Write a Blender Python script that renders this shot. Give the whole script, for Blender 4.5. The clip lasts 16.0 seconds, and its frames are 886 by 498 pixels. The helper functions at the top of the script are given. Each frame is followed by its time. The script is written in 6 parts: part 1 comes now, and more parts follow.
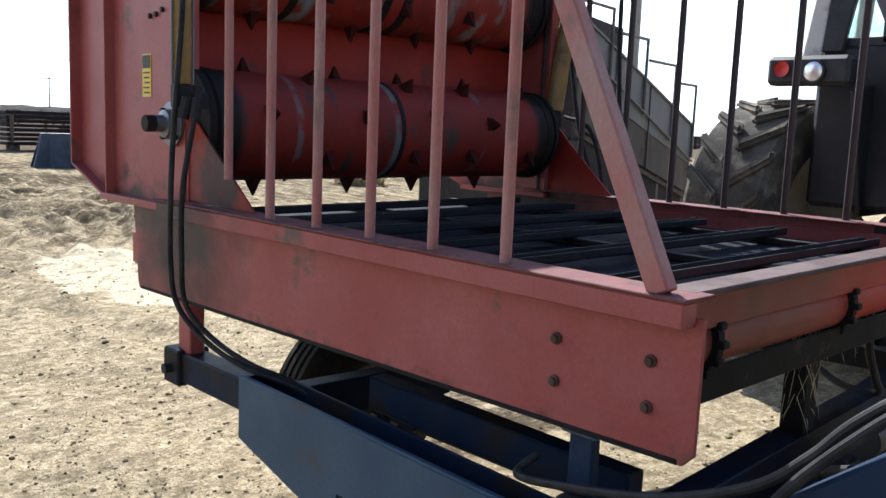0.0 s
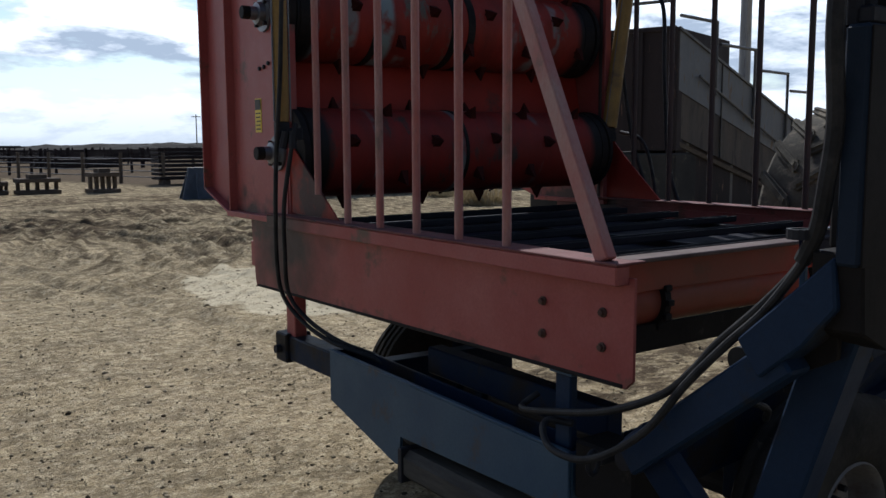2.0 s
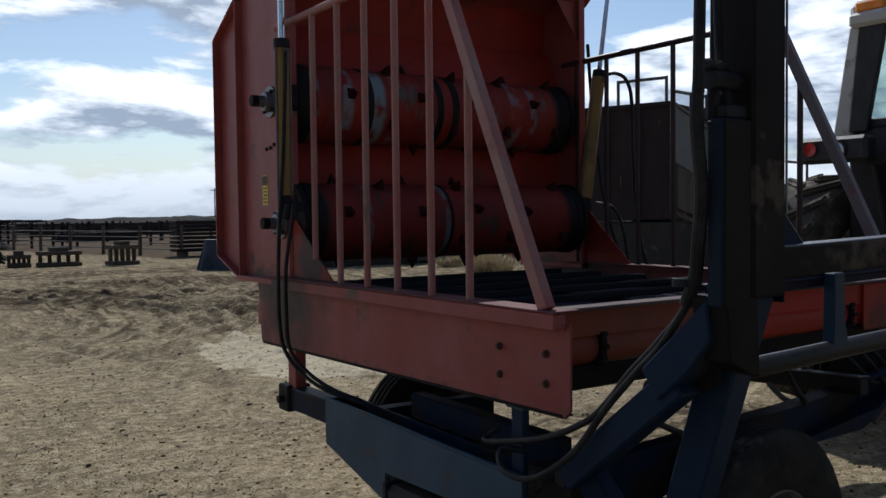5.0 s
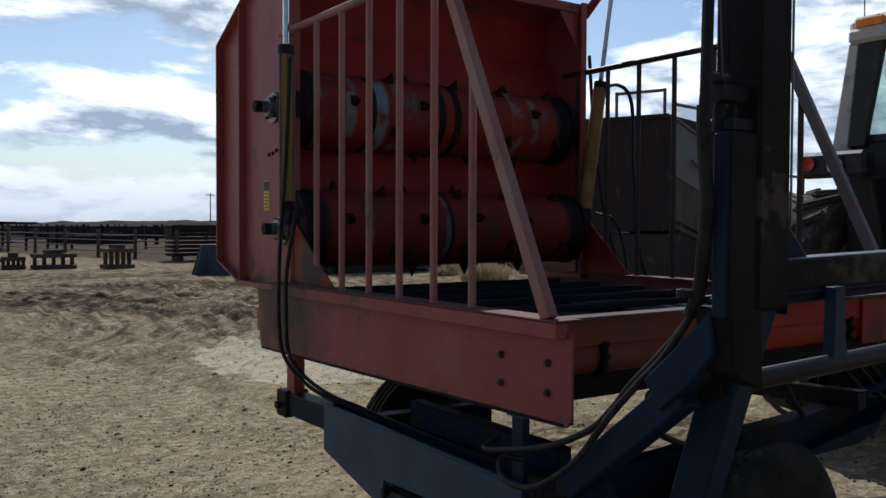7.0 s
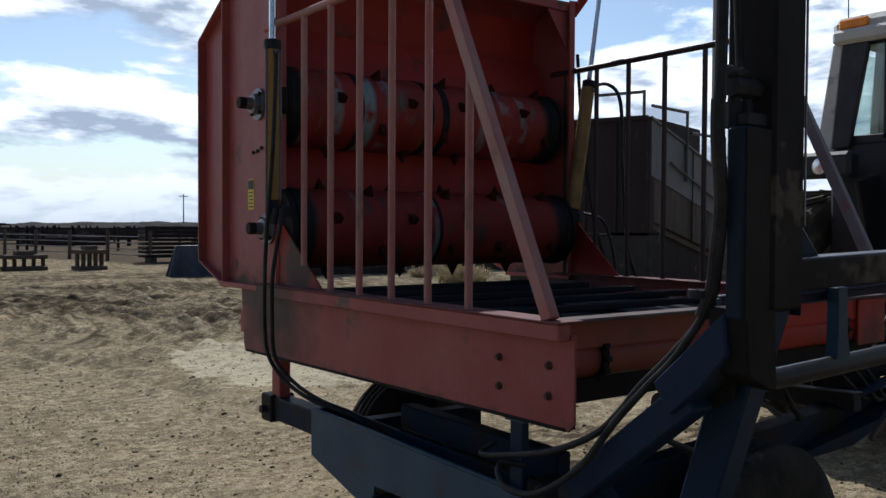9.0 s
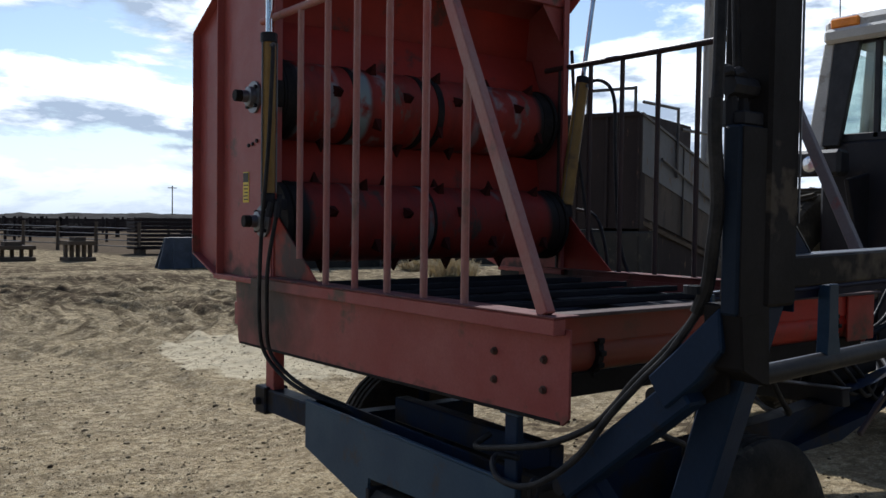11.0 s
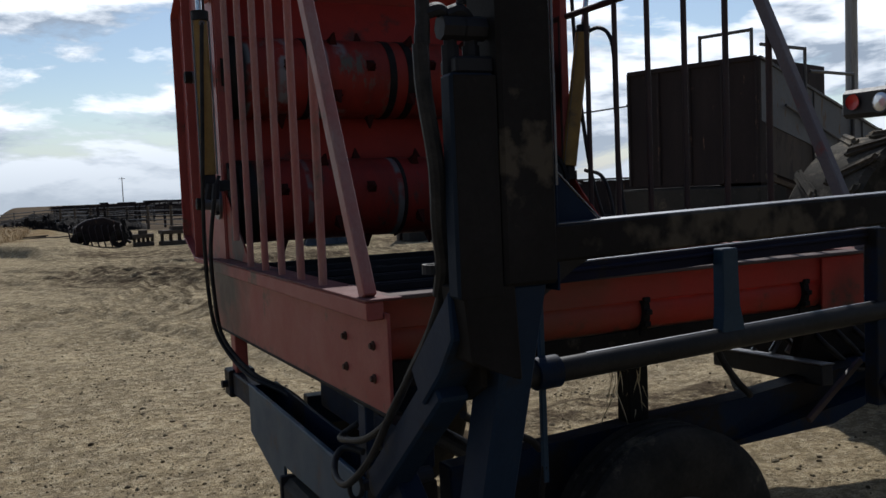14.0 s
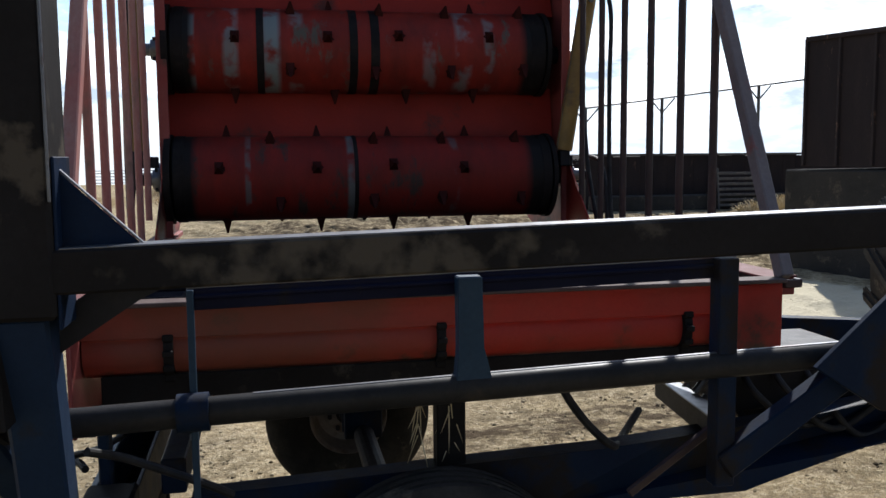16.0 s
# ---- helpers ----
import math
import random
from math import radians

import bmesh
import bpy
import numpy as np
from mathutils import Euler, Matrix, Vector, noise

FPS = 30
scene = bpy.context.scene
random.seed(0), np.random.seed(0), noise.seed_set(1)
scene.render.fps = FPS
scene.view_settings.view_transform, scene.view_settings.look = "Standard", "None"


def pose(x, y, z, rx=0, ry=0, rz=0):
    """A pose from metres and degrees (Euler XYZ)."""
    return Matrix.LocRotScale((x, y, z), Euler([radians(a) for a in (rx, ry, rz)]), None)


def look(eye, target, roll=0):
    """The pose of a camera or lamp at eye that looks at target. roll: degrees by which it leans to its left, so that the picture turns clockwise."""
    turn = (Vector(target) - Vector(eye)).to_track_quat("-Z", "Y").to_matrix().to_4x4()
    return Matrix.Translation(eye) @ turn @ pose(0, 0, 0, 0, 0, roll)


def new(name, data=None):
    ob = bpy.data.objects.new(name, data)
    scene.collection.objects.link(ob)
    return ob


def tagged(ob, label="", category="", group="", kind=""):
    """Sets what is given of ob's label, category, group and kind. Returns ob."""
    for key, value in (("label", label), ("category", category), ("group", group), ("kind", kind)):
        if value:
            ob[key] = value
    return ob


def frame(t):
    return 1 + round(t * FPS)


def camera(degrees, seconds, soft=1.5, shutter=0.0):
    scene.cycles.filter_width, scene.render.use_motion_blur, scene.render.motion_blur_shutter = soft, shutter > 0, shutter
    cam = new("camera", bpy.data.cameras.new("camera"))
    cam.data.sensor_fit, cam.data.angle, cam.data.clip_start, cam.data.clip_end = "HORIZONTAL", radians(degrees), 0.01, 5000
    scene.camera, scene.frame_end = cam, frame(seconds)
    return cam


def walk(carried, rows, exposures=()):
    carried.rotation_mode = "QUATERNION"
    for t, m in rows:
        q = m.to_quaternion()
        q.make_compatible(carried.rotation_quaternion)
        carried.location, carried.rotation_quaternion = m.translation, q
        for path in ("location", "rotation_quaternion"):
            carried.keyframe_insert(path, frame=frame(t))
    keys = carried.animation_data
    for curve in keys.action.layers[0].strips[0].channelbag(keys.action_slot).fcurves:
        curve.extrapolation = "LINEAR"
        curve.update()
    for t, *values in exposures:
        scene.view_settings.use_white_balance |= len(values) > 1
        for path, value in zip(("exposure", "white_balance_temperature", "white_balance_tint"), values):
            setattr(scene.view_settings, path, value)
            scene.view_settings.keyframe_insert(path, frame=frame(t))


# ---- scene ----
cam = camera(53.6, 16.0)
PATH = [
    (0, (-1.73, -0.948, 1.874), (-0.353, 0.474, 1.595), 2.3),
    (0.5, (-1.753, -1.129, 1.88), (-0.486, 0.393, 1.6), 1.2),
    (1, (-1.775, -1.351, 1.89), (-0.544, 0.199, 1.604), 0.3),
    (1.5, (-1.83, -1.616, 1.887), (-0.645, -0.029, 1.607), 0.4),
    (2, (-1.964, -1.773, 1.876), (-0.815, -0.154, 1.639), -0.3),
    (2.5, (-2.095, -1.948, 1.867), (-0.916, -0.347, 1.649), -1.1),
    (3, (-2.107, -2.255, 1.838), (-0.966, -0.626, 1.627), -1.4),
    (3.5, (-2.138, -2.362, 1.862), (-1.027, -0.713, 1.642), -2.0),
    (4, (-2.141, -2.347, 1.863), (-1.054, -0.674, 1.718), -1.3),
    (4.5, (-2.122, -2.318, 1.867), (-1.056, -0.627, 1.788), -1.0),
    (5, (-2.13, -2.313, 1.868), (-1.002, -0.663, 1.792), -0.7),
    (7.5, (-2.169, -2.294, 1.864), (-1.037, -0.646, 1.811), 0.4),
    (8, (-2.175, -2.269, 1.861), (-1.05, -0.616, 1.808), 0.5),
    (8.5, (-2.178, -2.23, 1.854), (-1.033, -0.592, 1.805), 0.4),
    (9, (-2.174, -2.173, 1.853), (-0.989, -0.562, 1.801), 0.3),
    (11.5, (-2.217, -2.18, 1.855), (-1.01, -0.586, 1.788), 0.7),
    (12, (-2.185, -2.219, 1.839), (-0.987, -0.619, 1.774), -0.1),
    (12.5, (-2.059, -2.358, 1.83), (-0.882, -0.744, 1.751), -0.2),
    (13, (-1.799, -2.399, 1.818), (-0.744, -0.702, 1.72), -1.8),
    (13.5, (-1.437, -2.406, 1.849), (-0.518, -0.633, 1.743), -2.5),
    (14, (-1.036, -2.569, 1.862), (-0.17, -0.772, 1.726), -2.4),
    (14.5, (-0.599, -2.716, 1.858), (0.044, -0.831, 1.677), -3.5),
    (15, (-0.148, -2.743, 1.907), (0.363, -0.82, 1.704), -4.2),
    (15.5, (0.261, -2.78, 1.917), (0.691, -0.84, 1.696), -2.2),
    (16, (0.584, -2.615, 1.94), (0.963, -0.662, 1.734), -0.5),
]
EXPOSURES = [(0.0, 1.35, 5900, 10), (0.5, 0.50, 5900, 10), (1.0, 0.22, 5900, 10), (1.5, 0.12, 5900, 10), (2.0, -0.02, 5900, 10), (3.0, -0.27, 5900, 10), (4.0, -0.38, 5900, 10), (5.0, -0.37, 5900, 10), (9.0, -0.17, 5900, 10), (11.5, 0.0, 5900, 10), (12.5, 0.0, 5900, 10), (13.5, -0.06, 5900, 10), (13.8, -0.3, 6100, 10), (14.0, -0.40, 6100, 10), (14.2, -0.45, 6100, 10), (14.5, 0.05, 6100, 10), (15.0, -0.08, 6100, 10), (15.5, 0.20, 6100, 10), (16.0, 0.52, 6100, 10)]
walk(cam, [(t, look(eye, target, roll)) for t, eye, target, roll in PATH], EXPOSURES)

# ---- light ----
CLOUD_SEED = 2.3
SUN_AZ, SUN_EL = math.atan2(0.447, 0.894), radians(42)
world = bpy.data.worlds.new("sky")
scene.world = world
world.use_nodes = True
wn, wl = world.node_tree.nodes, world.node_tree.links
wn.clear()


def wnode(kind, **inputs):
    n = wn.new(kind)
    for k, v in inputs.items():
        n.inputs[k.replace("_", " ")].default_value = v
    return n


sky = wn.new("ShaderNodeTexSky")
sky.sky_type = "NISHITA"
sky.sun_disc = False
sky.sun_elevation, sky.sun_rotation = SUN_EL, SUN_AZ
sky.air_density, sky.dust_density = 1.0, 0.4
coord = wn.new("ShaderNodeTexCoord")
parts_of = wn.new("ShaderNodeSeparateXYZ")
wl.new(coord.outputs["Generated"], parts_of.inputs[0])


def wmath(op, a, b=None, clamp=False):
    n = wn.new("ShaderNodeMath")
    n.operation, n.use_clamp = op, clamp
    for k, v in enumerate((a, b)):
        if v is None:
            continue
        if isinstance(v, (int, float)):
            n.inputs[k].default_value = v
        else:
            wl.new(v, n.inputs[k])
    return n.outputs[0]


# heaped fair-weather clouds with bright tops and grey flat bases
sheet = wn.new("ShaderNodeMapping")
sheet.inputs["Scale"].default_value = (1.0, 1.0, 3.3)
sheet.inputs["Location"].default_value = (CLOUD_SEED, 0.4, 1.7)
wl.new(coord.outputs["Generated"], sheet.inputs["Vector"])
above = wn.new("ShaderNodeVectorMath")
above.operation = "ADD"
above.inputs[1].default_value = (0.0, 0.0, 0.06)
wl.new(sheet.outputs[0], above.inputs[0])
clouds = wnode("ShaderNodeTexNoise", Scale=3.9, Detail=10.0, Roughness=0.58, Distortion=0.2)
wl.new(sheet.outputs[0], clouds.inputs["Vector"])
higher = wnode("ShaderNodeTexNoise", Scale=3.9, Detail=6.0, Roughness=0.58, Distortion=0.2)
wl.new(above.outputs[0], higher.inputs["Vector"])
cover = wn.new("ShaderNodeValToRGB")
cover.color_ramp.elements[0].position, cover.color_ramp.elements[1].position = 0.43, 0.5
# the layer closes towards the horizon and opens overhead
low = wmath("MULTIPLY", wmath("SUBTRACT", 0.16, wmath("MAXIMUM", parts_of.outputs["Z"], 0.0), True), 0.3)
thin = wmath("MULTIPLY", wmath("SUBTRACT", wmath("MAXIMUM", parts_of.outputs["Z"], 0.0), 0.33, True), 0.45)
wl.new(wmath("SUBTRACT", wmath("ADD", clouds.outputs["Fac"], low), thin), cover.inputs["Fac"])
tone = wn.new("ShaderNodeValToRGB")
tone.color_ramp.elements[0].position, tone.color_ramp.elements[0].color = 0.34, (3.5, 4.1, 4.9, 1)
tone.color_ramp.elements[1].position, tone.color_ramp.elements[1].color = 0.62, (10.4, 10.7, 11.0, 1)
wl.new(wmath("ADD", wmath("MULTIPLY", wmath("SUBTRACT", clouds.outputs["Fac"], higher.outputs["Fac"]), 2.4), 0.5), tone.inputs["Fac"])
# clouds glow towards the sun and are duller away from it
toward = wn.new("ShaderNodeVectorMath")
toward.operation = "DOT_PRODUCT"
wl.new(coord.outputs["Generated"], toward.inputs[0])
toward.inputs[1].default_value = (math.sin(SUN_AZ) * math.cos(SUN_EL), math.cos(SUN_AZ) * math.cos(SUN_EL), math.sin(SUN_EL))
glow = wn.new("ShaderNodeMapRange")
glow.interpolation_type = "SMOOTHSTEP"
glow.inputs["From Min"].default_value, glow.inputs["From Max"].default_value = -0.3, 0.75
glow.inputs["To Min"].default_value, glow.inputs["To Max"].default_value = 0.05, 1.25
wl.new(toward.outputs["Value"], glow.inputs["Value"])
lit = wn.new("ShaderNodeVectorMath")
lit.operation = "SCALE"
wl.new(tone.outputs["Color"], lit.inputs[0])
wl.new(glow.outputs["Result"], lit.inputs["Scale"])
mixsky = wn.new("ShaderNodeMix")
mixsky.data_type = "RGBA"
wl.new(cover.outputs["Color"], mixsky.inputs[0])
wl.new(sky.outputs["Color"], mixsky.inputs[6])
wl.new(lit.outputs[0], mixsky.inputs[7])
# pale haze along the horizon
haze = wn.new("ShaderNodeMix")
haze.data_type = "RGBA"
hz = wmath("MULTIPLY", wmath("SUBTRACT", 0.09, wmath("MAXIMUM", parts_of.outputs["Z"], 0.0), True), 9.0)
wl.new(hz, haze.inputs[0])
wl.new(mixsky.outputs[2], haze.inputs[6])
haze.inputs[7].default_value = (6.4, 7.0, 7.6, 1)
back = wnode("ShaderNodeBackground", Strength=0.11)
wl.new(haze.outputs[2], back.inputs["Color"])
wout = wn.new("ShaderNodeOutputWorld")
wl.new(back.outputs["Background"], wout.inputs["Surface"])

sun_data = bpy.data.lights.new("sun", "SUN")
sun_data.energy, sun_data.angle, sun_data.color = 5.0, radians(0.6), (1.0, 0.955, 0.89)
sun = new("sun", sun_data)
sun_dir = Vector((math.sin(SUN_AZ) * math.cos(SUN_EL), math.cos(SUN_AZ) * math.cos(SUN_EL), math.sin(SUN_EL)))
sun.matrix_world = look(sun_dir * 60, (0, 0, 0))


# ---- materials ----
def material(name, colour, rough=0.6, metal=0.0, second=None, stain=None, stain_amount=0.0, scale=6.0, fine=60.0, bump=0.15,
             stretch=(1, 1, 1), spread=0.12, coat=0.0, per_object=0.0, stain_scale=3.0, spec=0.3):
    """A surface with two scales of variation: broad fading to a second colour, blotches of stain, and fine grain with relief."""
    m = bpy.data.materials.new(name)
    m.use_nodes = True
    n, l = m.node_tree.nodes, m.node_tree.links
    b = n["Principled BSDF"]
    tc = n.new("ShaderNodeTexCoord")
    mp = n.new("ShaderNodeMapping")
    mp.inputs["Scale"].default_value = stretch
    l.new(tc.outputs["Object"], mp.inputs["Vector"])

    def noise_tex(sc, detail=5.0, roughness=0.6):
        t = n.new("ShaderNodeTexNoise")
        t.inputs["Scale"].default_value, t.inputs["Detail"].default_value, t.inputs["Roughness"].default_value = sc, detail, roughness
        l.new(mp.outputs["Vector"], t.inputs["Vector"])
        return t.outputs["Fac"]

    def ramp(fac, lo, hi):
        r = n.new("ShaderNodeMapRange")
        r.inputs["From Min"].default_value, r.inputs["From Max"].default_value = lo, hi
        l.new(fac, r.inputs["Value"])
        return r.outputs["Result"]

    def mix(fac, a, c):
        x = n.new("ShaderNodeMix")
        x.data_type = "RGBA"
        if isinstance(fac, float):
            x.inputs[0].default_value = fac
        else:
            l.new(fac, x.inputs[0])
        for sock, v in ((6, a), (7, c)):
            if isinstance(v, tuple):
                x.inputs[sock].default_value = (*v, 1)
            else:
                l.new(v, x.inputs[sock])
        return x.outputs[2]

    if rough >= 0.85:
        spec = 0.05
    second = second or tuple(min(1, c * 1.5 + 0.01) for c in colour)
    dark = tuple(c * 0.72 for c in colour)
    col = mix(ramp(noise_tex(scale, 6.0), 0.36, 0.66), colour, second)
    grain = ramp(noise_tex(fine, 4.0, 0.7), 0.35, 0.75)
    g = n.new("ShaderNodeMath")
    g.operation = "MULTIPLY"
    g.inputs[1].default_value = spread * 4
    l.new(grain, g.inputs[0])
    col = mix(g.outputs[0], col, dark)
    if stain:
        s = noise_tex(stain_scale, 9.0, 0.68)
        f = ramp(s, 0.66 - 0.3 * stain_amount, 0.72 - 0.22 * stain_amount)
        col = mix(f, col, stain)
    if per_object:
        oi = n.new("ShaderNodeObjectInfo")
        o = n.new("ShaderNodeMath")
        o.operation = "MULTIPLY"
        o.inputs[1].default_value = per_object
        l.new(oi.outputs["Random"], o.inputs[0])
        col = mix(o.outputs[0], col, dark)
    l.new(col, b.inputs["Base Color"])
    rr = n.new("ShaderNodeMapRange")
    rr.inputs["To Min"].default_value, rr.inputs["To Max"].default_value = max(0.03, rough - 0.12), min(1, rough + 0.14)
    l.new(noise_tex(scale * 3, 5.0), rr.inputs["Value"])
    l.new(rr.outputs["Result"], b.inputs["Roughness"])
    b.inputs["Metallic"].default_value = metal
    b.inputs["Coat Weight"].default_value = coat
    b.inputs["Specular IOR Level"].default_value = spec
    if bump:
        bp = n.new("ShaderNodeBump")
        bp.inputs["Strength"].default_value, bp.inputs["Distance"].default_value = bump, 0.01
        l.new(noise_tex(fine * 0.5, 6.0, 0.7), bp.inputs["Height"])
        l.new(bp.outputs["Normal"], b.inputs["Normal"])
    return m


RED = material("faded_red_paint", (0.255, 0.05, 0.045), 0.5, spec=0.22, second=(0.305, 0.09, 0.08), stain=(0.10, 0.055, 0.04), stain_amount=0.25, scale=2.2, fine=90, bump=0.08, coat=0.05)
RED_DEEP = material("red_paint_scraped", (0.205, 0.019, 0.010), 0.5, spec=0.18, second=(0.25, 0.036, 0.022), stain=(0.07, 0.045, 0.04), stain_amount=0.3, scale=3.0, fine=70, bump=0.1)
RED_SHEET = material("scraped_red_sheet", (0.29, 0.026, 0.016), 0.5, spec=0.18, second=(0.21, 0.02, 0.014), stain=(0.09, 0.03, 0.024), stain_amount=0.3, scale=2.5, fine=60, bump=0.08)
RED_BRIGHT = material("bright_red_paint", (0.43, 0.036, 0.024), 0.5, spec=0.2, second=(0.3, 0.05, 0.035), stain=(0.085, 0.048, 0.034), stain_amount=0.42, scale=3.0, fine=80, bump=0.06)
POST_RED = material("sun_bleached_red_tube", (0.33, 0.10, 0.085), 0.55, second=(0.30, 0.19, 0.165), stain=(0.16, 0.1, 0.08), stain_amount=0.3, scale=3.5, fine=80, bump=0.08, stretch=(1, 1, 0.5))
POST_DARK = material("dark_rail_tube", (0.034, 0.022, 0.022), 0.5, second=(0.055, 0.03, 0.028), scale=4, fine=70, bump=0.08)
TREAD = material("mud_caked_tractor_rubber", (0.05, 0.045, 0.038), 0.9, second=(0.1, 0.09, 0.072), stain=(0.17, 0.145, 0.11), stain_amount=0.5, scale=4, fine=40, bump=0.5)
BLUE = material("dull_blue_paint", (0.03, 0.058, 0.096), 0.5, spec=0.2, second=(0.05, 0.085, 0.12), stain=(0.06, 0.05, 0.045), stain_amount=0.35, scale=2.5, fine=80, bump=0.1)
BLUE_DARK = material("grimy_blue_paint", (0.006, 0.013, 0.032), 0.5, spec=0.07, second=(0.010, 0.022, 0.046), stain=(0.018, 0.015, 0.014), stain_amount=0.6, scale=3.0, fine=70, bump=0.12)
GRIME = material("mud_grimed_steel", (0.012, 0.0105, 0.01), 0.62, spec=0.06, second=(0.02, 0.018, 0.018), stain=(0.055, 0.047, 0.038), stain_amount=0.2, scale=2.4, fine=60, bump=0.15, stain_scale=4.0)
STEEL_DARK = material("greasy_dark_steel", (0.012, 0.012, 0.015), 0.6, second=(0.02, 0.02, 0.025), scale=5, fine=70, bump=0.2, spec=0.2)
STEEL_WORN = material("worn_bare_steel", (0.16, 0.165, 0.18), 0.38, second=(0.11, 0.11, 0.12), stain=(0.09, 0.06, 0.05), stain_amount=0.35, scale=6, fine=90, bump=0.08, metal=0.7)
CHROME = material("chromed_rod", (0.62, 0.64, 0.67), 0.12, metal=1.0, bump=0.0, spread=0.02)
GREASE = material("black_grease", (0.011, 0.0105, 0.011), 0.65, spec=0.08, second=(0.024, 0.02, 0.019), scale=8, fine=60, bump=0.3)
WORN_BLUE = material("scuffed_primer_patch", (0.16, 0.2, 0.23), 0.6, second=(0.24, 0.27, 0.27), stain=(0.3, 0.05, 0.03), stain_amount=0.5, scale=9, fine=60, bump=0.1, stain_scale=9)
OCHRE = material("ochre_cylinder_paint", (0.2, 0.12, 0.035), 0.5, second=(0.3, 0.18, 0.045), stain=(0.12, 0.08, 0.04), stain_amount=0.25, scale=4, fine=80, bump=0.05)
HOSE = material("black_rubber_hose", (0.011, 0.011, 0.013), 0.55, spec=0.15, second=(0.035, 0.033, 0.032), scale=14, fine=120, bump=0.2)
RUBBER = material("dusty_tyre_rubber", (0.018, 0.017, 0.016), 0.8, spec=0.1, second=(0.045, 0.04, 0.034), stain=(0.12, 0.1, 0.072), stain_amount=0.2, scale=5, fine=60, bump=0.3)
RIM = material("dusty_steel_rim", (0.15, 0.13, 0.12), 0.55, second=(0.25, 0.22, 0.19), stain=(0.09, 0.05, 0.035), stain_amount=0.4, scale=7, fine=60, bump=0.15, metal=0.3)
WOOD = material("weathered_wood", (0.09, 0.07, 0.055), 0.85, second=(0.16, 0.13, 0.1), scale=3, fine=40, bump=0.5, stretch=(1, 9, 9), per_object=0.5)
WOOD_Z = material("weathered_post_wood", (0.09, 0.07, 0.055), 0.85, second=(0.16, 0.13, 0.1), scale=3, fine=40, bump=0.5, stretch=(9, 9, 1), per_object=0.5)
YELLOW = material("yellow_decal_film", (0.7, 0.5, 0.03), 0.5, second=(0.62, 0.44, 0.05), scale=12, fine=70, bump=0.03)
BLACK = material("black_plastic", (0.015, 0.015, 0.017), 0.5, scale=8, fine=90, bump=0.1)
BLACK_INK = material("black_print", (0.03, 0.028, 0.02), 0.6, bump=0.0)
TOOTH = material("greasy_rusted_tooth", (0.034, 0.010, 0.009), 0.8, spec=0.05, second=(0.05, 0.012, 0.01), scale=9, fine=60, bump=0.2)
BIN = material("rusty_dark_bin_steel", (0.022, 0.017, 0.018), 0.75, spec=0.12, second=(0.034, 0.025, 0.024), stain=(0.15, 0.09, 0.06), stain_amount=0.15, scale=1.2, fine=30, bump=0.2, stretch=(2, 2, 0.5))
GALV = material("weathered_galvanised_sheet", (0.12, 0.126, 0.138), 0.65, second=(0.155, 0.16, 0.17), stain=(0.12, 0.085, 0.06), stain_amount=0.3, scale=1.5, fine=30, bump=0.1, metal=0.35, stretch=(2, 2, 0.6))
CONCRETE = material("stained_concrete", (0.07, 0.064, 0.056), 0.88, second=(0.1, 0.09, 0.078), stain=(0.1, 0.08, 0.06), stain_amount=0.35, scale=1.4, fine=40, bump=0.4)
DOCK_DARK = material("dark_stained_concrete", (0.034, 0.032, 0.03), 0.88, second=(0.055, 0.05, 0.045), stain=(0.09, 0.075, 0.058), stain_amount=0.3, scale=1.2, fine=40, bump=0.4)
PIPE_DARK = material("dull_pipe_steel", (0.07, 0.07, 0.075), 0.5, second=(0.12, 0.11, 0.1), scale=4, fine=40, bump=0.1, metal=0.4)
CAB_WHITE = material("cab_cream_paint", (0.42, 0.4, 0.36), 0.5, second=(0.55, 0.53, 0.48), stain=(0.25, 0.22, 0.18), stain_amount=0.2, scale=2, fine=70, bump=0.05)
TRACTOR_DARK = material("dusty_dark_tractor_body", (0.014, 0.013, 0.016), 0.6, second=(0.022, 0.02, 0.022), stain=(0.06, 0.042, 0.034), stain_amount=0.15, scale=3, fine=60, bump=0.12)
STRAW = material("dry_straw", (0.42, 0.335, 0.2), 0.9, second=(0.58, 0.48, 0.31), scale=6, fine=40, bump=0.2)
MOUND = material("dark_manure_heap", (0.014, 0.012, 0.011), 0.95, second=(0.026, 0.022, 0.019), scale=0.5, fine=6, bump=0.6)
TANK_BLUE = material("faded_blue_tank", (0.042, 0.052, 0.068), 0.6, second=(0.085, 0.1, 0.13), scale=2, fine=30, bump=0.1)
CREAM_PIPE = material("yellow_feeder_paint", (0.5, 0.38, 0.12), 0.55, scale=4, fine=40, bump=0.1)


def plain(name, colour, rough, **more):
    m = material(name, colour, rough, bump=0.02, spread=0.03)
    for k, v in more.items():
        m.node_tree.nodes["Principled BSDF"].inputs[k.replace("_", " ")].default_value = v
    return m


LAMP_RED = plain("red_lamp_lens", (0.35, 0.02, 0.015), 0.2)
LAMP_AMBER = plain("amber_lamp_lens", (0.75, 0.22, 0.02), 0.25)
LAMP_CLEAR = plain("clear_lamp_lens", (0.7, 0.72, 0.74), 0.12, Metallic=0.6)


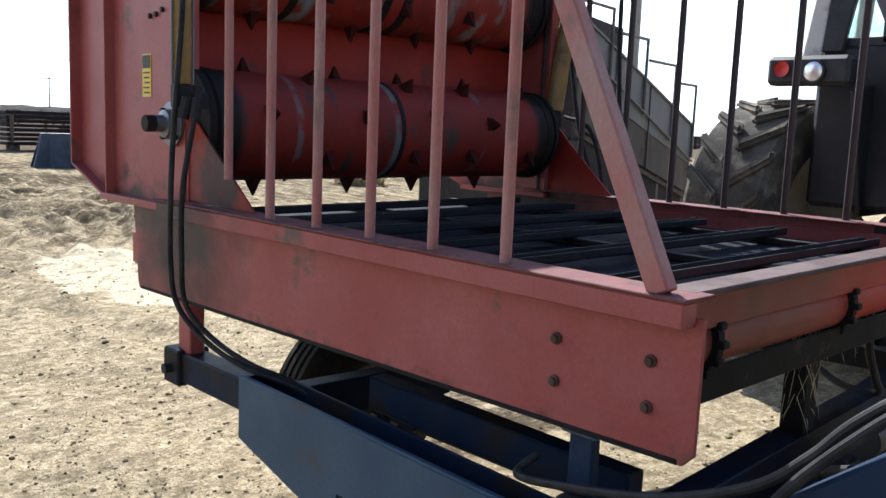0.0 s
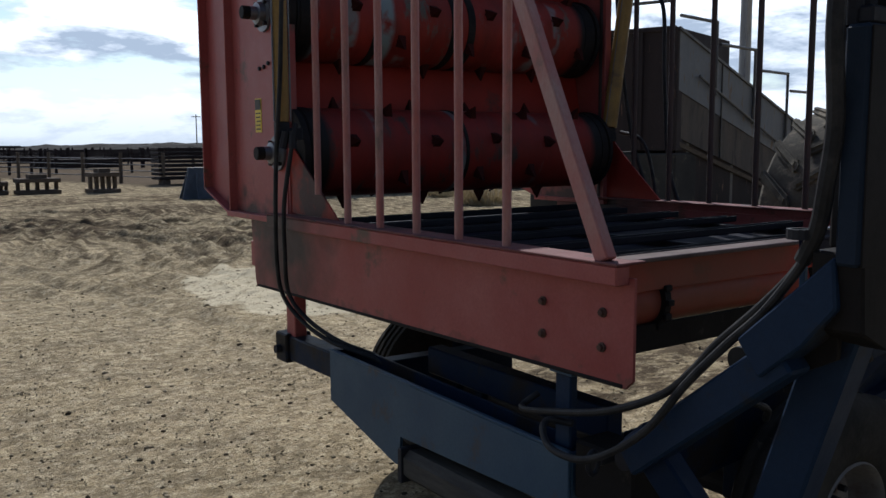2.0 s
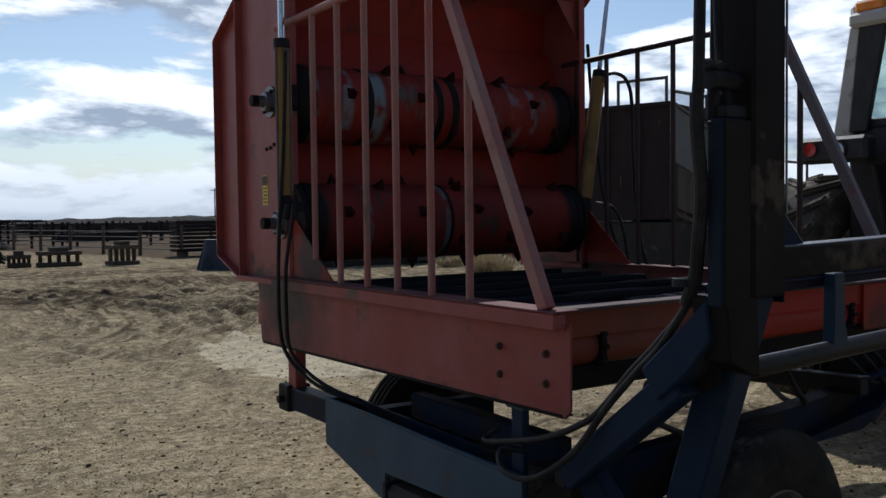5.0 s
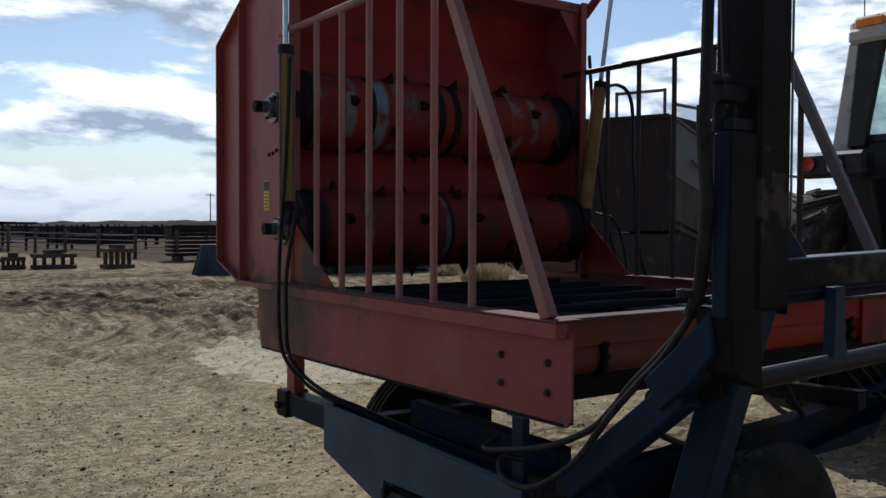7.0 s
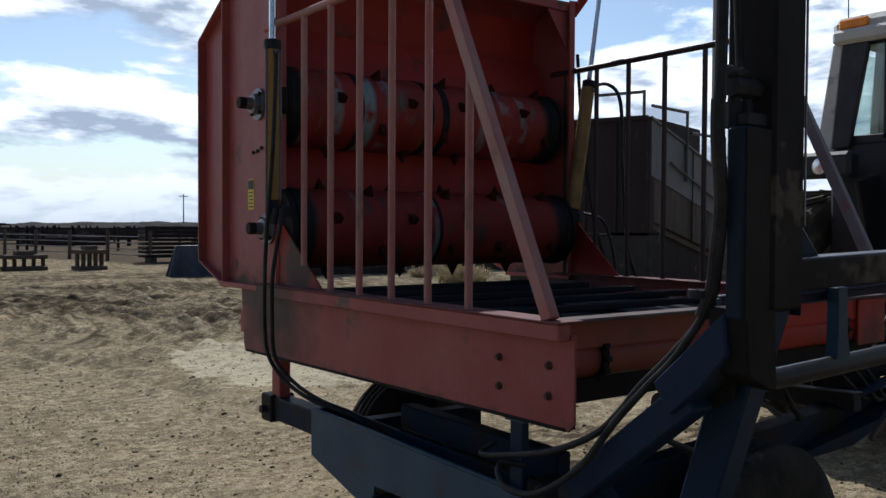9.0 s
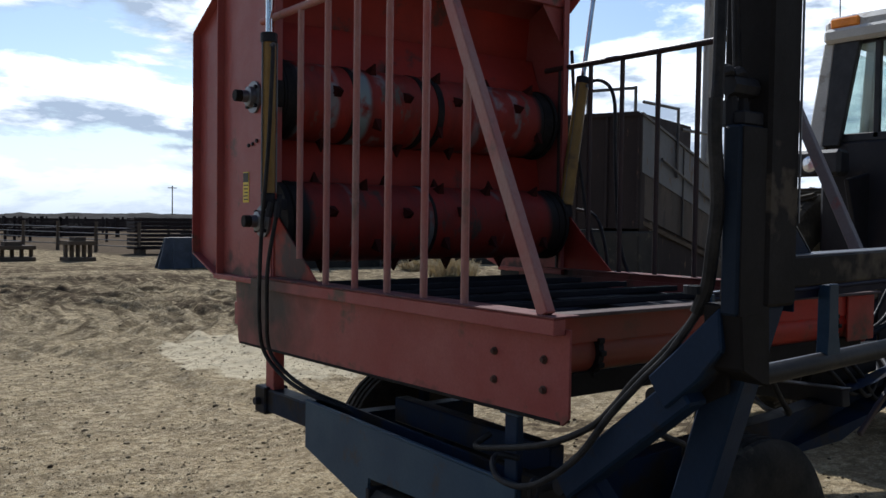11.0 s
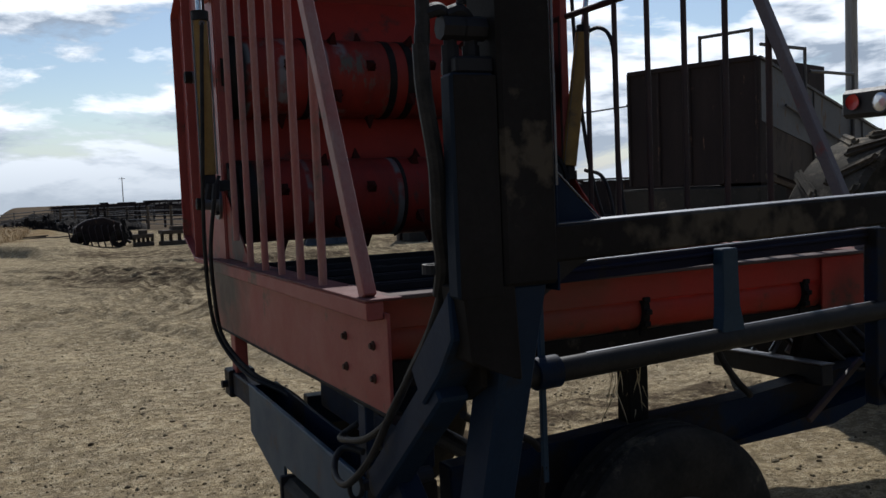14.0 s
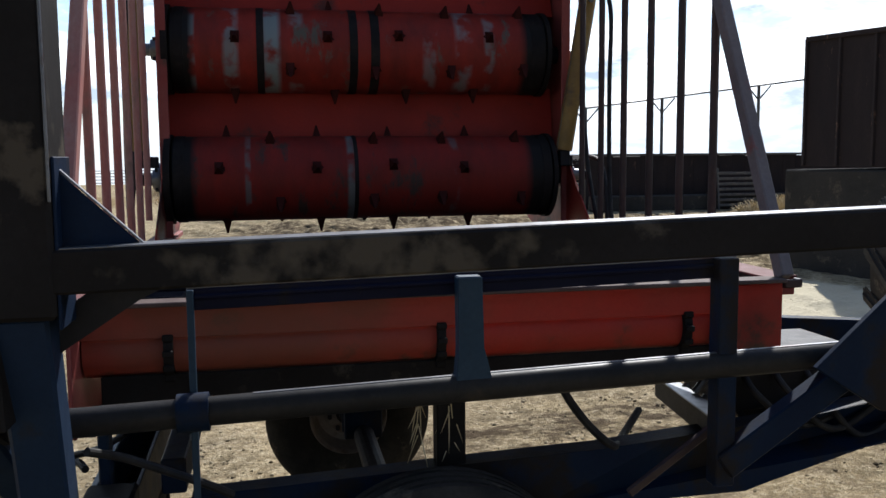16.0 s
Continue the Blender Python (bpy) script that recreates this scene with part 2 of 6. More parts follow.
def glass(name, tint):
    m = bpy.data.materials.new(name)
    m.use_nodes = True
    n, l = m.node_tree.nodes, m.node_tree.links
    n.clear()
    tr = n.new("ShaderNodeBsdfTransparent")
    tr.inputs["Color"].default_value = (*tint, 1)
    gl = n.new("ShaderNodeBsdfGlossy")
    gl.inputs["Roughness"].default_value = 0.03
    fr = n.new("ShaderNodeLayerWeight")
    fr.inputs["Blend"].default_value = 0.22
    mx = n.new("ShaderNodeMixShader")
    out = n.new("ShaderNodeOutputMaterial")
    l.new(fr.outputs["Facing"], mx.inputs[0])
    l.new(tr.outputs[0], mx.inputs[1])
    l.new(gl.outputs[0], mx.inputs[2])
    l.new(mx.outputs[0], out.inputs["Surface"])
    return m


GLASS = glass("green_tinted_cab_glass", (0.91, 0.975, 0.96))


def dirt_material():
    m = bpy.data.materials.new("packed_yard_dirt")
    m.use_nodes = True
    n, l = m.node_tree.nodes, m.node_tree.links
    b = n["Principled BSDF"]
    tc = n.new("ShaderNodeTexCoord")

    def tex(sc, detail, rough, stretch=(1, 1, 1)):
        mp = n.new("ShaderNodeMapping")
        mp.inputs["Scale"].default_value = stretch
        l.new(tc.outputs["Object"], mp.inputs["Vector"])
        t = n.new("ShaderNodeTexNoise")
        t.inputs["Scale"].default_value, t.inputs["Detail"].default_value, t.inputs["Roughness"].default_value = sc, detail, rough
        l.new(mp.outputs["Vector"], t.inputs["Vector"])
        return t.outputs["Fac"]

    def mix(fac, lo, hi, a, c):
        r = n.new("ShaderNodeMapRange")
        r.inputs["From Min"].default_value, r.inputs["From Max"].default_value = lo, hi
        l.new(fac, r.inputs["Value"])
        x = n.new("ShaderNodeMix")
        x.data_type = "RGBA"
        l.new(r.outputs["Result"], x.inputs[0])
        for sock, v in ((6, a), (7, c)):
            if isinstance(v, tuple):
                x.inputs[sock].default_value = (*v, 1)
            else:
                l.new(v, x.inputs[sock])
        return x.outputs[2]

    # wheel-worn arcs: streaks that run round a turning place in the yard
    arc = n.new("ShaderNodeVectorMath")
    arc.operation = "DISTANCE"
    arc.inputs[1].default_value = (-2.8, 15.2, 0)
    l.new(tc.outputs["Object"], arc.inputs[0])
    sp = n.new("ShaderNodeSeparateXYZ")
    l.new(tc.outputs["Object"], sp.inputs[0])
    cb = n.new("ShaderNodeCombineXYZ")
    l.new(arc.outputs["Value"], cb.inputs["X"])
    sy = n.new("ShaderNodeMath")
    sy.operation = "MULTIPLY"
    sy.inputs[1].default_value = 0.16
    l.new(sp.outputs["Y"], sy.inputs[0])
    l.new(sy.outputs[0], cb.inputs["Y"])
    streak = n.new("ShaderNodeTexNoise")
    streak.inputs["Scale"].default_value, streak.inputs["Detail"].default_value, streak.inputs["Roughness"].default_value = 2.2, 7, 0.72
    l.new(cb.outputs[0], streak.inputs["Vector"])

    def product(a, c):
        m2 = n.new("ShaderNodeMath")
        m2.operation = "MULTIPLY"
        l.new(a, m2.inputs[0])
        if isinstance(c, float):
            m2.inputs[1].default_value = c
        else:
            l.new(c, m2.inputs[1])
        return m2.outputs[0]

    def ramp(fac, lo, hi, to=1.0):
        r = n.new("ShaderNodeMapRange")
        r.inputs["From Min"].default_value, r.inputs["From Max"].default_value, r.inputs["To Max"].default_value = lo, hi, to
        l.new(fac, r.inputs["Value"])
        return r.outputs["Result"]

    # the trampled soil further out is churned and brown
    edge = n.new("ShaderNodeMath")
    edge.operation = "MULTIPLY_ADD"
    edge.inputs[1].default_value = 16.0
    l.new(tex(0.16, 4, 0.6), edge.inputs[0])
    l.new(sp.outputs["Y"], edge.inputs[2])
    churned = product(ramp(edge.outputs[0], 17.0, 27.0, 0.95), ramp(sp.outputs["X"], -2.0, 2.0))
    lumps = tex(3.4, 6, 0.66, (1, 0.4, 1))
    crumbs = tex(17, 3, 0.6, (1, 0.7, 1))
    grit = tex(75, 4, 0.75)
    col = mix(tex(0.4, 4, 0.6), 0.36, 0.64, (0.31, 0.24, 0.14), (0.515, 0.41, 0.252))
    col = mix(product(ramp(tex(1.1, 6, 0.7, (0.7, 1, 1)), 0.47, 0.62), 0.85), 0.0, 1.0, col, (0.25, 0.197, 0.126))
    out_there = ramp(sp.outputs["Y"], 6.5, 11.0)
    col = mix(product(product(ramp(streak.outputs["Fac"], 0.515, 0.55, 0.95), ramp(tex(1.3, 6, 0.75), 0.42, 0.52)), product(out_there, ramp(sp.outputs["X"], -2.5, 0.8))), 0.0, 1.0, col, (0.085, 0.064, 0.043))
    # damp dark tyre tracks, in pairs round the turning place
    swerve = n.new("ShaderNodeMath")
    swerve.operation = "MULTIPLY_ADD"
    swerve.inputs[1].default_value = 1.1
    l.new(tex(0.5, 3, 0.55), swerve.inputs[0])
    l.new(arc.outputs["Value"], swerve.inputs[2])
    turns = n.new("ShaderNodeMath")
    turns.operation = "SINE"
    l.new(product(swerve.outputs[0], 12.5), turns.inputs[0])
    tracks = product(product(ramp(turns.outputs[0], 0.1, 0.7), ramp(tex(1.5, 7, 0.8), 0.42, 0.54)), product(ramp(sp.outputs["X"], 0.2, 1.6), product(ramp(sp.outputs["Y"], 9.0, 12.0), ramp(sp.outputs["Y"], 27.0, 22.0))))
    col = mix(product(ramp(tex(4.5, 6, 0.72, (0.45, 1, 1)), 0.48, 0.64), 0.8), 0.0, 1.0, col, (0.215, 0.17, 0.11))
    col = mix(product(ramp(crumbs, 0.54, 0.63), 0.45), 0.0, 1.0, col, (0.15, 0.12, 0.078))
    col = mix(product(ramp(tex(23, 4, 0.65), 0.53, 0.66), 0.55), 0.0, 1.0, col, (0.62, 0.54, 0.39))
    soil = tex(9.0, 13, 0.84, (0.8, 1, 1))
    col = mix(ramp(soil, 0.5, 0.58, 0.85), 0.0, 1.0, col, (0.165, 0.127, 0.076))
    col = mix(ramp(soil, 0.49, 0.41, 0.72), 0.0, 1.0, col, (0.6, 0.5, 0.33))
    col = mix(product(ramp(grit, 0.51, 0.58), 0.9), 0.0, 1.0, col, (0.21, 0.172, 0.112))
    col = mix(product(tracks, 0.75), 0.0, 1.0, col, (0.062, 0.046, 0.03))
    col = mix(product(churned, ramp(lumps, 0.47, 0.58, 0.75)), 0.0, 1.0, col, (0.085, 0.066, 0.046))
    # patches where lugged tyres turned and left ridged, damp prints
    ridged = tex(1.9, 7, 0.78, (0.8, 1.5, 1))

    def patch(cx, cy, rx, ry):
        mp = n.new("ShaderNodeMapping")
        mp.inputs["Scale"].default_value = (1 / rx, 1 / ry, 0)
        l.new(tc.outputs["Object"], mp.inputs["Vector"])
        away = n.new("ShaderNodeVectorMath")
        away.operation = "DISTANCE"
        away.inputs[1].default_value = (cx / rx, cy / ry, 0)
        l.new(mp.outputs["Vector"], away.inputs[0])
        ragged = n.new("ShaderNodeMath")
        ragged.operation = "MULTIPLY_ADD"
        ragged.inputs[1].default_value = 0.7
        l.new(tex(1.4, 5, 0.65), ragged.inputs[0])
        l.new(away.outputs["Value"], ragged.inputs[2])
        return ramp(ragged.outputs[0], 1.42, 1.22)

    for where in ((2.75, 20.3, 1.1, 3.6), (0.7, 21.2, 1.3, 3.4), (6.0, 24.0, 2.4, 2.6), (4.9, 15.0, 0.8, 2.2), (9.5, 29.5, 4.0, 2.5), (3.5, 30.5, 3.0, 2.2), (3.2, 2.9, 2.0, 0.8)):
        col = mix(product(patch(*where), ramp(ridged, 0.45, 0.54, 0.92)), 0.0, 1.0, col, (0.08, 0.06, 0.041))
    # trampled brown soil of the pens beyond the fence
    side = n.new("ShaderNodeMath")
    side.operation = "MULTIPLY_ADD"
    side.inputs[1].default_value = 0.243
    l.new(sp.outputs["Y"], side.inputs[0])
    l.new(sp.outputs["X"], side.inputs[2])
    pens = product(ramp(side.outputs[0], 19.5, 21.5, 0.9), ramp(sp.outputs["Y"], 33.0, 38.0))
    col = mix(pens, 0.0, 1.0, col, (0.1, 0.078, 0.058))
    pale = n.new("ShaderNodeVectorMath")
    pale.operation = "DISTANCE"
    pm = n.new("ShaderNodeMapping")
    pm.inputs["Scale"].default_value = (0.8, 0.5, 0)
    l.new(tc.outputs["Object"], pm.inputs["Vector"])
    l.new(pm.outputs["Vector"], pale.inputs[0])
    pale.inputs[1].default_value = (2.45, 4.35, 0)
    wob = n.new("ShaderNodeMath")
    wob.operation = "MULTIPLY_ADD"
    wob.inputs[1].default_value = 1.3
    l.new(tex(1.6, 6, 0.65), wob.inputs[0])
    l.new(pale.outputs["Value"], wob.inputs[2])
    col = mix(product(ramp(wob.outputs[0], 1.74, 1.62), ramp(tex(7, 4, 0.6), 0.72, 0.52)), 0.0, 1.0, col, (0.53, 0.455, 0.315))
    col = mix(product(patch(7.4, 7.6, 1.7, 3.0), 0.9), 0.0, 1.0, col, (0.56, 0.5, 0.37))
    # weedy banks beside the road
    for where in ((-2.6, 53.0, 3.6, 17.0), (-9.2, 37.0, 3.4, 11.0)):
        col = mix(product(patch(*where), ramp(tex(1.2, 6, 0.75), 0.34, 0.54, 0.9)), 0.0, 1.0, col, (0.2, 0.138, 0.072))
    l.new(col, b.inputs["Base Color"])
    b.inputs["Roughness"].default_value = 0.95
    b.inputs["Specular IOR Level"].default_value = 0.0
    bp = n.new("ShaderNodeBump")
    bp.inputs["Strength"].default_value, bp.inputs["Distance"].default_value = 1.0, 1.0

    def plus(a, c):
        m2 = n.new("ShaderNodeMath")
        l.new(a, m2.inputs[0])
        l.new(c, m2.inputs[1])
        return m2.outputs[0]

    h = plus(product(product(streak.outputs["Fac"], out_there), 0.1), plus(product(tex(2.2, 4, 0.6, (0.6, 1, 1)), 0.09), product(soil, -0.03)))
    h = plus(h, plus(product(crumbs, -0.02), product(product(lumps, churned), 0.12)))
    h = plus(h, plus(product(grit, -0.006), product(tracks, -0.025)))
    l.new(h, bp.inputs["Height"])
    l.new(bp.outputs["Normal"], b.inputs["Normal"])
    return m


CAP = material("scuffed_cap_steel", (0.075, 0.05, 0.045), 0.7, spec=0.1, second=(0.14, 0.1, 0.088), stain=(0.04, 0.033, 0.03), stain_amount=0.4, scale=6, fine=80, bump=0.08)
POLE = material("weathered_pole_grey", (0.26, 0.25, 0.24), 0.75, second=(0.34, 0.33, 0.31), stain=(0.15, 0.13, 0.115), stain_amount=0.35, scale=2, fine=40, bump=0.15, stretch=(4, 4, 0.4))
NAVY = material("worn_navy_paint", (0.014, 0.034, 0.062), 0.5, spec=0.18, second=(0.022, 0.046, 0.075), stain=(0.04, 0.034, 0.03), stain_amount=0.3, scale=4, fine=70, bump=0.1)
BRACE_GREY = material("bleached_grey_tube", (0.13, 0.105, 0.108), 0.55, second=(0.17, 0.145, 0.145), stain=(0.2, 0.06, 0.05), stain_amount=0.35, scale=4, fine=70, bump=0.08)
TIMBER = material("oil_dark_timber", (0.055, 0.05, 0.044), 0.85, second=(0.095, 0.085, 0.072), scale=3, fine=40, bump=0.5, stretch=(9, 1, 9))
BED_BLACK = material("blackened_bed_plate", (0.011, 0.011, 0.016), 0.85, second=(0.02, 0.02, 0.027), stain=(0.06, 0.058, 0.06), stain_amount=0.15, scale=4, fine=60, bump=0.15)
RUST = material("rusty_bolt_steel", (0.06, 0.034, 0.028), 0.7, spec=0.15, second=(0.1, 0.055, 0.04), scale=20, fine=120, bump=0.2)
PIPE_WORN = material("hand_worn_rack_pipe", (0.016, 0.0155, 0.0155), 0.4, spec=0.1, second=(0.03, 0.028, 0.027), stain=(0.045, 0.038, 0.03), stain_amount=0.3, scale=5, fine=70, bump=0.08)
GRASS = material("bleached_dry_grass", (0.4, 0.29, 0.16), 0.9, second=(0.54, 0.42, 0.26), scale=4, fine=40, bump=0.1)
SLEEVE = material("grimy_blue_sleeve", (0.012, 0.019, 0.032), 0.6, spec=0.08, second=(0.018, 0.026, 0.04), stain=(0.05, 0.042, 0.034), stain_amount=0.2, scale=3, fine=60, bump=0.15)
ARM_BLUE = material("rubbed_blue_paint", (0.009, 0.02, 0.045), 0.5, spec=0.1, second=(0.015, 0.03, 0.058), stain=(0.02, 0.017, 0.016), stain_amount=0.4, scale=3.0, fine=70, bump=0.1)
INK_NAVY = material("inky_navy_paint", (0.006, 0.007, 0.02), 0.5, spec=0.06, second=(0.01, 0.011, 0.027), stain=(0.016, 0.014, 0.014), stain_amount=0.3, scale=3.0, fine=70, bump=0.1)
CAP_RED = material("scuffed_cap_red", (0.13, 0.05, 0.046), 0.65, spec=0.08, second=(0.2, 0.085, 0.078), stain=(0.06, 0.04, 0.038), stain_amount=0.45, scale=5.0, fine=70, bump=0.12, stain_scale=5.0)
DIRT = dirt_material()
CLOD = material("dry_dirt_clods", (0.2, 0.163, 0.108), 0.95, second=(0.3, 0.25, 0.17), scale=0.8, fine=20, bump=0.3)


def vary_islands(m, colour):
    """Tints some of the joined pieces towards another colour."""
    n, l = m.node_tree.nodes, m.node_tree.links
    b = n["Principled BSDF"]
    old = b.inputs["Base Color"].links[0].from_socket
    geo = n.new("ShaderNodeNewGeometry")
    r = n.new("ShaderNodeMapRange")
    r.inputs["From Min"].default_value, r.inputs["From Max"].default_value = 0.68, 0.78
    l.new(geo.outputs["Random Per Island"], r.inputs["Value"])
    x = n.new("ShaderNodeMix")
    x.data_type = "RGBA"
    l.new(r.outputs["Result"], x.inputs[0])
    l.new(old, x.inputs[6])
    x.inputs[7].default_value = (*colour, 1)
    l.new(x.outputs[2], b.inputs["Base Color"])


vary_islands(CLOD, (0.065, 0.05, 0.032))


def blotched(base, name, centre, squash, colour, edge, amount=0.92, scale=5.0):
    """A copy of a paint with one blotch of dirt of its own shape round a spot on the thing."""
    m = base.copy()
    m.name = name
    n, l = m.node_tree.nodes, m.node_tree.links
    b = n["Principled BSDF"]
    old = b.inputs["Base Color"].links[0].from_socket
    tc = n.new("ShaderNodeTexCoord")
    mp = n.new("ShaderNodeMapping")
    mp.inputs["Scale"].default_value = squash
    l.new(tc.outputs["Object"], mp.inputs["Vector"])
    d = n.new("ShaderNodeVectorMath")
    d.operation = "DISTANCE"
    d.inputs[1].default_value = [c * k for c, k in zip(centre, squash)]
    l.new(mp.outputs["Vector"], d.inputs[0])
    t = n.new("ShaderNodeTexNoise")
    t.inputs["Scale"].default_value, t.inputs["Detail"].default_value = scale, 8.0
    l.new(tc.outputs["Object"], t.inputs["Vector"])
    add = n.new("ShaderNodeMath")
    add.operation = "MULTIPLY_ADD"
    add.inputs[1].default_value = 0.7
    l.new(t.outputs["Fac"], add.inputs[0])
    l.new(d.outputs["Value"], add.inputs[2])
    r = n.new("ShaderNodeMapRange")
    r.inputs["From Min"].default_value, r.inputs["From Max"].default_value = edge
    r.inputs["To Max"].default_value = amount
    l.new(add.outputs[0], r.inputs["Value"])
    x = n.new("ShaderNodeMix")
    x.data_type = "RGBA"
    l.new(r.outputs["Result"], x.inputs[0])
    l.new(old, x.inputs[6])
    x.inputs[7].default_value = (*colour, 1)
    l.new(x.outputs[2], b.inputs["Base Color"])
    return m


RED_LEAK = blotched(RED, "faded_red_paint_grease_leak", (0, 2.42, 1.475), (0, 1.0, 0.8), (0.02, 0.016, 0.015), (0.95, 0.52))
RED_LEAK = blotched(RED_LEAK, "faded_red_paint_grimed", (0, 1.2, 1.08), (0, 0.16, 2.4), (0.035, 0.022, 0.02), (0.50, 0.34), 0.8, 11.0)
MAST_GRIME = blotched(GRIME, "mud_splashed_mast_steel", (0.06, 0, 1.93), (1.0, 0, 1.4), (0.075, 0.062, 0.047), (0.46, 0.38), 0.8, 14.0)
BEAM_GRIME = blotched(GRIME, "mud_smeared_beam_steel", (0.78, 0, 1.74), (0.35, 0, 1.0), (0.085, 0.071, 0.053), (0.48, 0.36), 0.7, 12.0)
HOUSE_RED = blotched(RED, "faded_red_housing_greased", (0, 2.85, 1.47), (0, 0.9, 1.5), (0.018, 0.014, 0.013), (0.62, 0.46), 0.85, 8.0)
GUSSET_RED = blotched(RED_DEEP, "greasy_red_gusset", (0, 2.12, 1.62), (0, 1.0, 1.0), (0.016, 0.013, 0.012), (0.62, 0.44), 0.85, 9.0)
RED_DUSTY = blotched(RED_BRIGHT, "bright_red_paint_dusty", (0.45, 0, 1.46), (0.75, 0, 1.2), (0.13, 0.058, 0.036), (0.95, 0.55), 0.75, 6.0)
END_RED = blotched(RED_BRIGHT, "greasy_red_end_plate", (2.24, 0, 1.36), (1.0, 0, 1.0), (0.02, 0.014, 0.012), (0.56, 0.30), 0.5, 5.0)


# ---- shapes ----
def part(name, bm, mat, parent=None, label="", smooth=False):
    me = bpy.data.meshes.new(name)
    bmesh.ops.recalc_face_normals(bm, faces=bm.faces)
    bm.to_mesh(me)
    bm.free()
    me.materials.append(mat)
    if smooth:
        for p in me.polygons:
            p.use_smooth = True
        me.set_sharp_from_angle(angle=radians(35))
    ob = new(name, me)
    if parent:
        ob.parent = parent
        ob.matrix_parent_inverse = parent.matrix_world.inverted()
    if label:
        ob["label"] = label
    return ob


def thing(name, at, label, category, group="", kind=""):
    ob = new(name)
    ob.location = at
    ob.empty_display_size = 0.2
    ob.matrix_world = Matrix.Translation(at)
    return tagged(ob, label, category, group, kind)


def bevelled(bm, width, segments=1):
    if width:
        bmesh.ops.bevel(bm, geom=list(bm.edges), offset=width, segments=segments, affect="EDGES", clamp_overlap=True)
    return bm


def box(x0, x1, y0, y1, z0, z1, bevel=0.006):
    bm = bmesh.new()
    bmesh.ops.create_cube(bm, size=1, matrix=Matrix.LocRotScale(((x0 + x1) / 2, (y0 + y1) / 2, (z0 + z1) / 2), None, (x1 - x0, y1 - y0, z1 - z0)))
    return bevelled(bm, bevel)


def frame_of(p0, p1, up=(0, 0, 1)):
    a, c = Vector(p0), Vector(p1)
    w = (c - a).normalized()
    u = Vector(up).cross(w)
    if u.length < 1e-4:
        u = Vector((1, 0, 0)).cross(w)
        if u.length < 1e-4:
            u = Vector((0, 1, 0)).cross(w)
    u.normalize()
    v = w.cross(u)
    m = Matrix((u, v, w)).transposed().to_4x4()
    m.translation = (a + c) / 2
    return m, (c - a).length


def bar(p0, p1, width, height, bevel=0.004, up=(0, 0, 1), bm=None):
    """A straight rectangular bar; width lies across, height along up."""
    m, n = frame_of(p0, p1, up)
    b = bmesh.new()
    bmesh.ops.create_cube(b, size=1, matrix=m @ Matrix.Diagonal((width, height, n, 1)))
    bevelled(b, bevel)
    return join(bm, b)


def rod(p0, p1, r, r1=None, seg=16, bevel=0.0, bm=None):
    m, n = frame_of(p0, p1)
    b = bmesh.new()
    bmesh.ops.create_cone(b, cap_ends=True, segments=seg, radius1=r, radius2=r if r1 is None else r1, depth=n, matrix=m)
    if bevel:
        bmesh.ops.bevel(b, geom=[e for e in b.edges if len(e.link_faces) == 2 and any(len(f.verts) > 4 for f in e.link_faces)], offset=bevel, segments=2, affect="EDGES")
    return join(bm, b)


def join(bm, b):
    if bm is None:
        return b
    me = bpy.data.meshes.new("tmp")
    b.to_mesh(me)
    b.free()
    bm.from_mesh(me)
    bpy.data.meshes.remove(me)
    return bm


def plate(points, normal, thickness, bevel=0.002, bm=None):
    """A flat plate with the given outline, made thick along normal."""
    b = bmesh.new()
    n = Vector(normal).normalized() * thickness / 2
    lo = [b.verts.new(Vector(p) - n) for p in points]
    hi = [b.verts.new(Vector(p) + n) for p in points]
    b.faces.new(lo)
    b.faces.new(hi[::-1])
    k = len(points)
    for i in range(k):
        b.faces.new((lo[i], lo[(i + 1) % k], hi[(i + 1) % k], hi[i]))
    bevelled(b, bevel)
    return join(bm, b)


def spline(points, per=8):
    pts = [Vector(p) for p in points]
    pts = [pts[0] * 2 - pts[1]] + pts + [pts[-1] * 2 - pts[-2]]
    out = []
    for i in range(1, len(pts) - 2):
        a, b, c, d = pts[i - 1 : i + 3]
        for k in range(per):
            t = k / per
            out.append(0.5 * ((2 * b) + (c - a) * t + (2 * a - 5 * b + 4 * c - d) * t * t + (3 * b - a - 3 * c + d) * t ** 3))
    out.append(pts[-2])
    return out


def tube(points, r, seg=10, per=8, smooth=True, bm=None):
    """A hose or bent pipe along a smooth line through the points."""
    line = spline(points, per) if smooth else [Vector(p) for p in points]
    b = bmesh.new()
    rings, u = [], None
    for i, p in enumerate(line):
        w = (line[min(i + 1, len(line) - 1)] - line[max(i - 1, 0)]).normalized()
        if u is None:
            u = w.orthogonal().normalized()
        u = (u - w * u.dot(w)).normalized()
        v = w.cross(u)
        rings.append([b.verts.new(p + (u * math.cos(a) + v * math.sin(a)) * r) for a in (2 * math.pi * k / seg for k in range(seg))])
    for a, c in zip(rings, rings[1:]):
        for k in range(seg):
            b.faces.new((a[k], a[(k + 1) % seg], c[(k + 1) % seg], c[k]))
    b.faces.new(rings[0][::-1])
    b.faces.new(rings[-1])
    return join(bm, b)


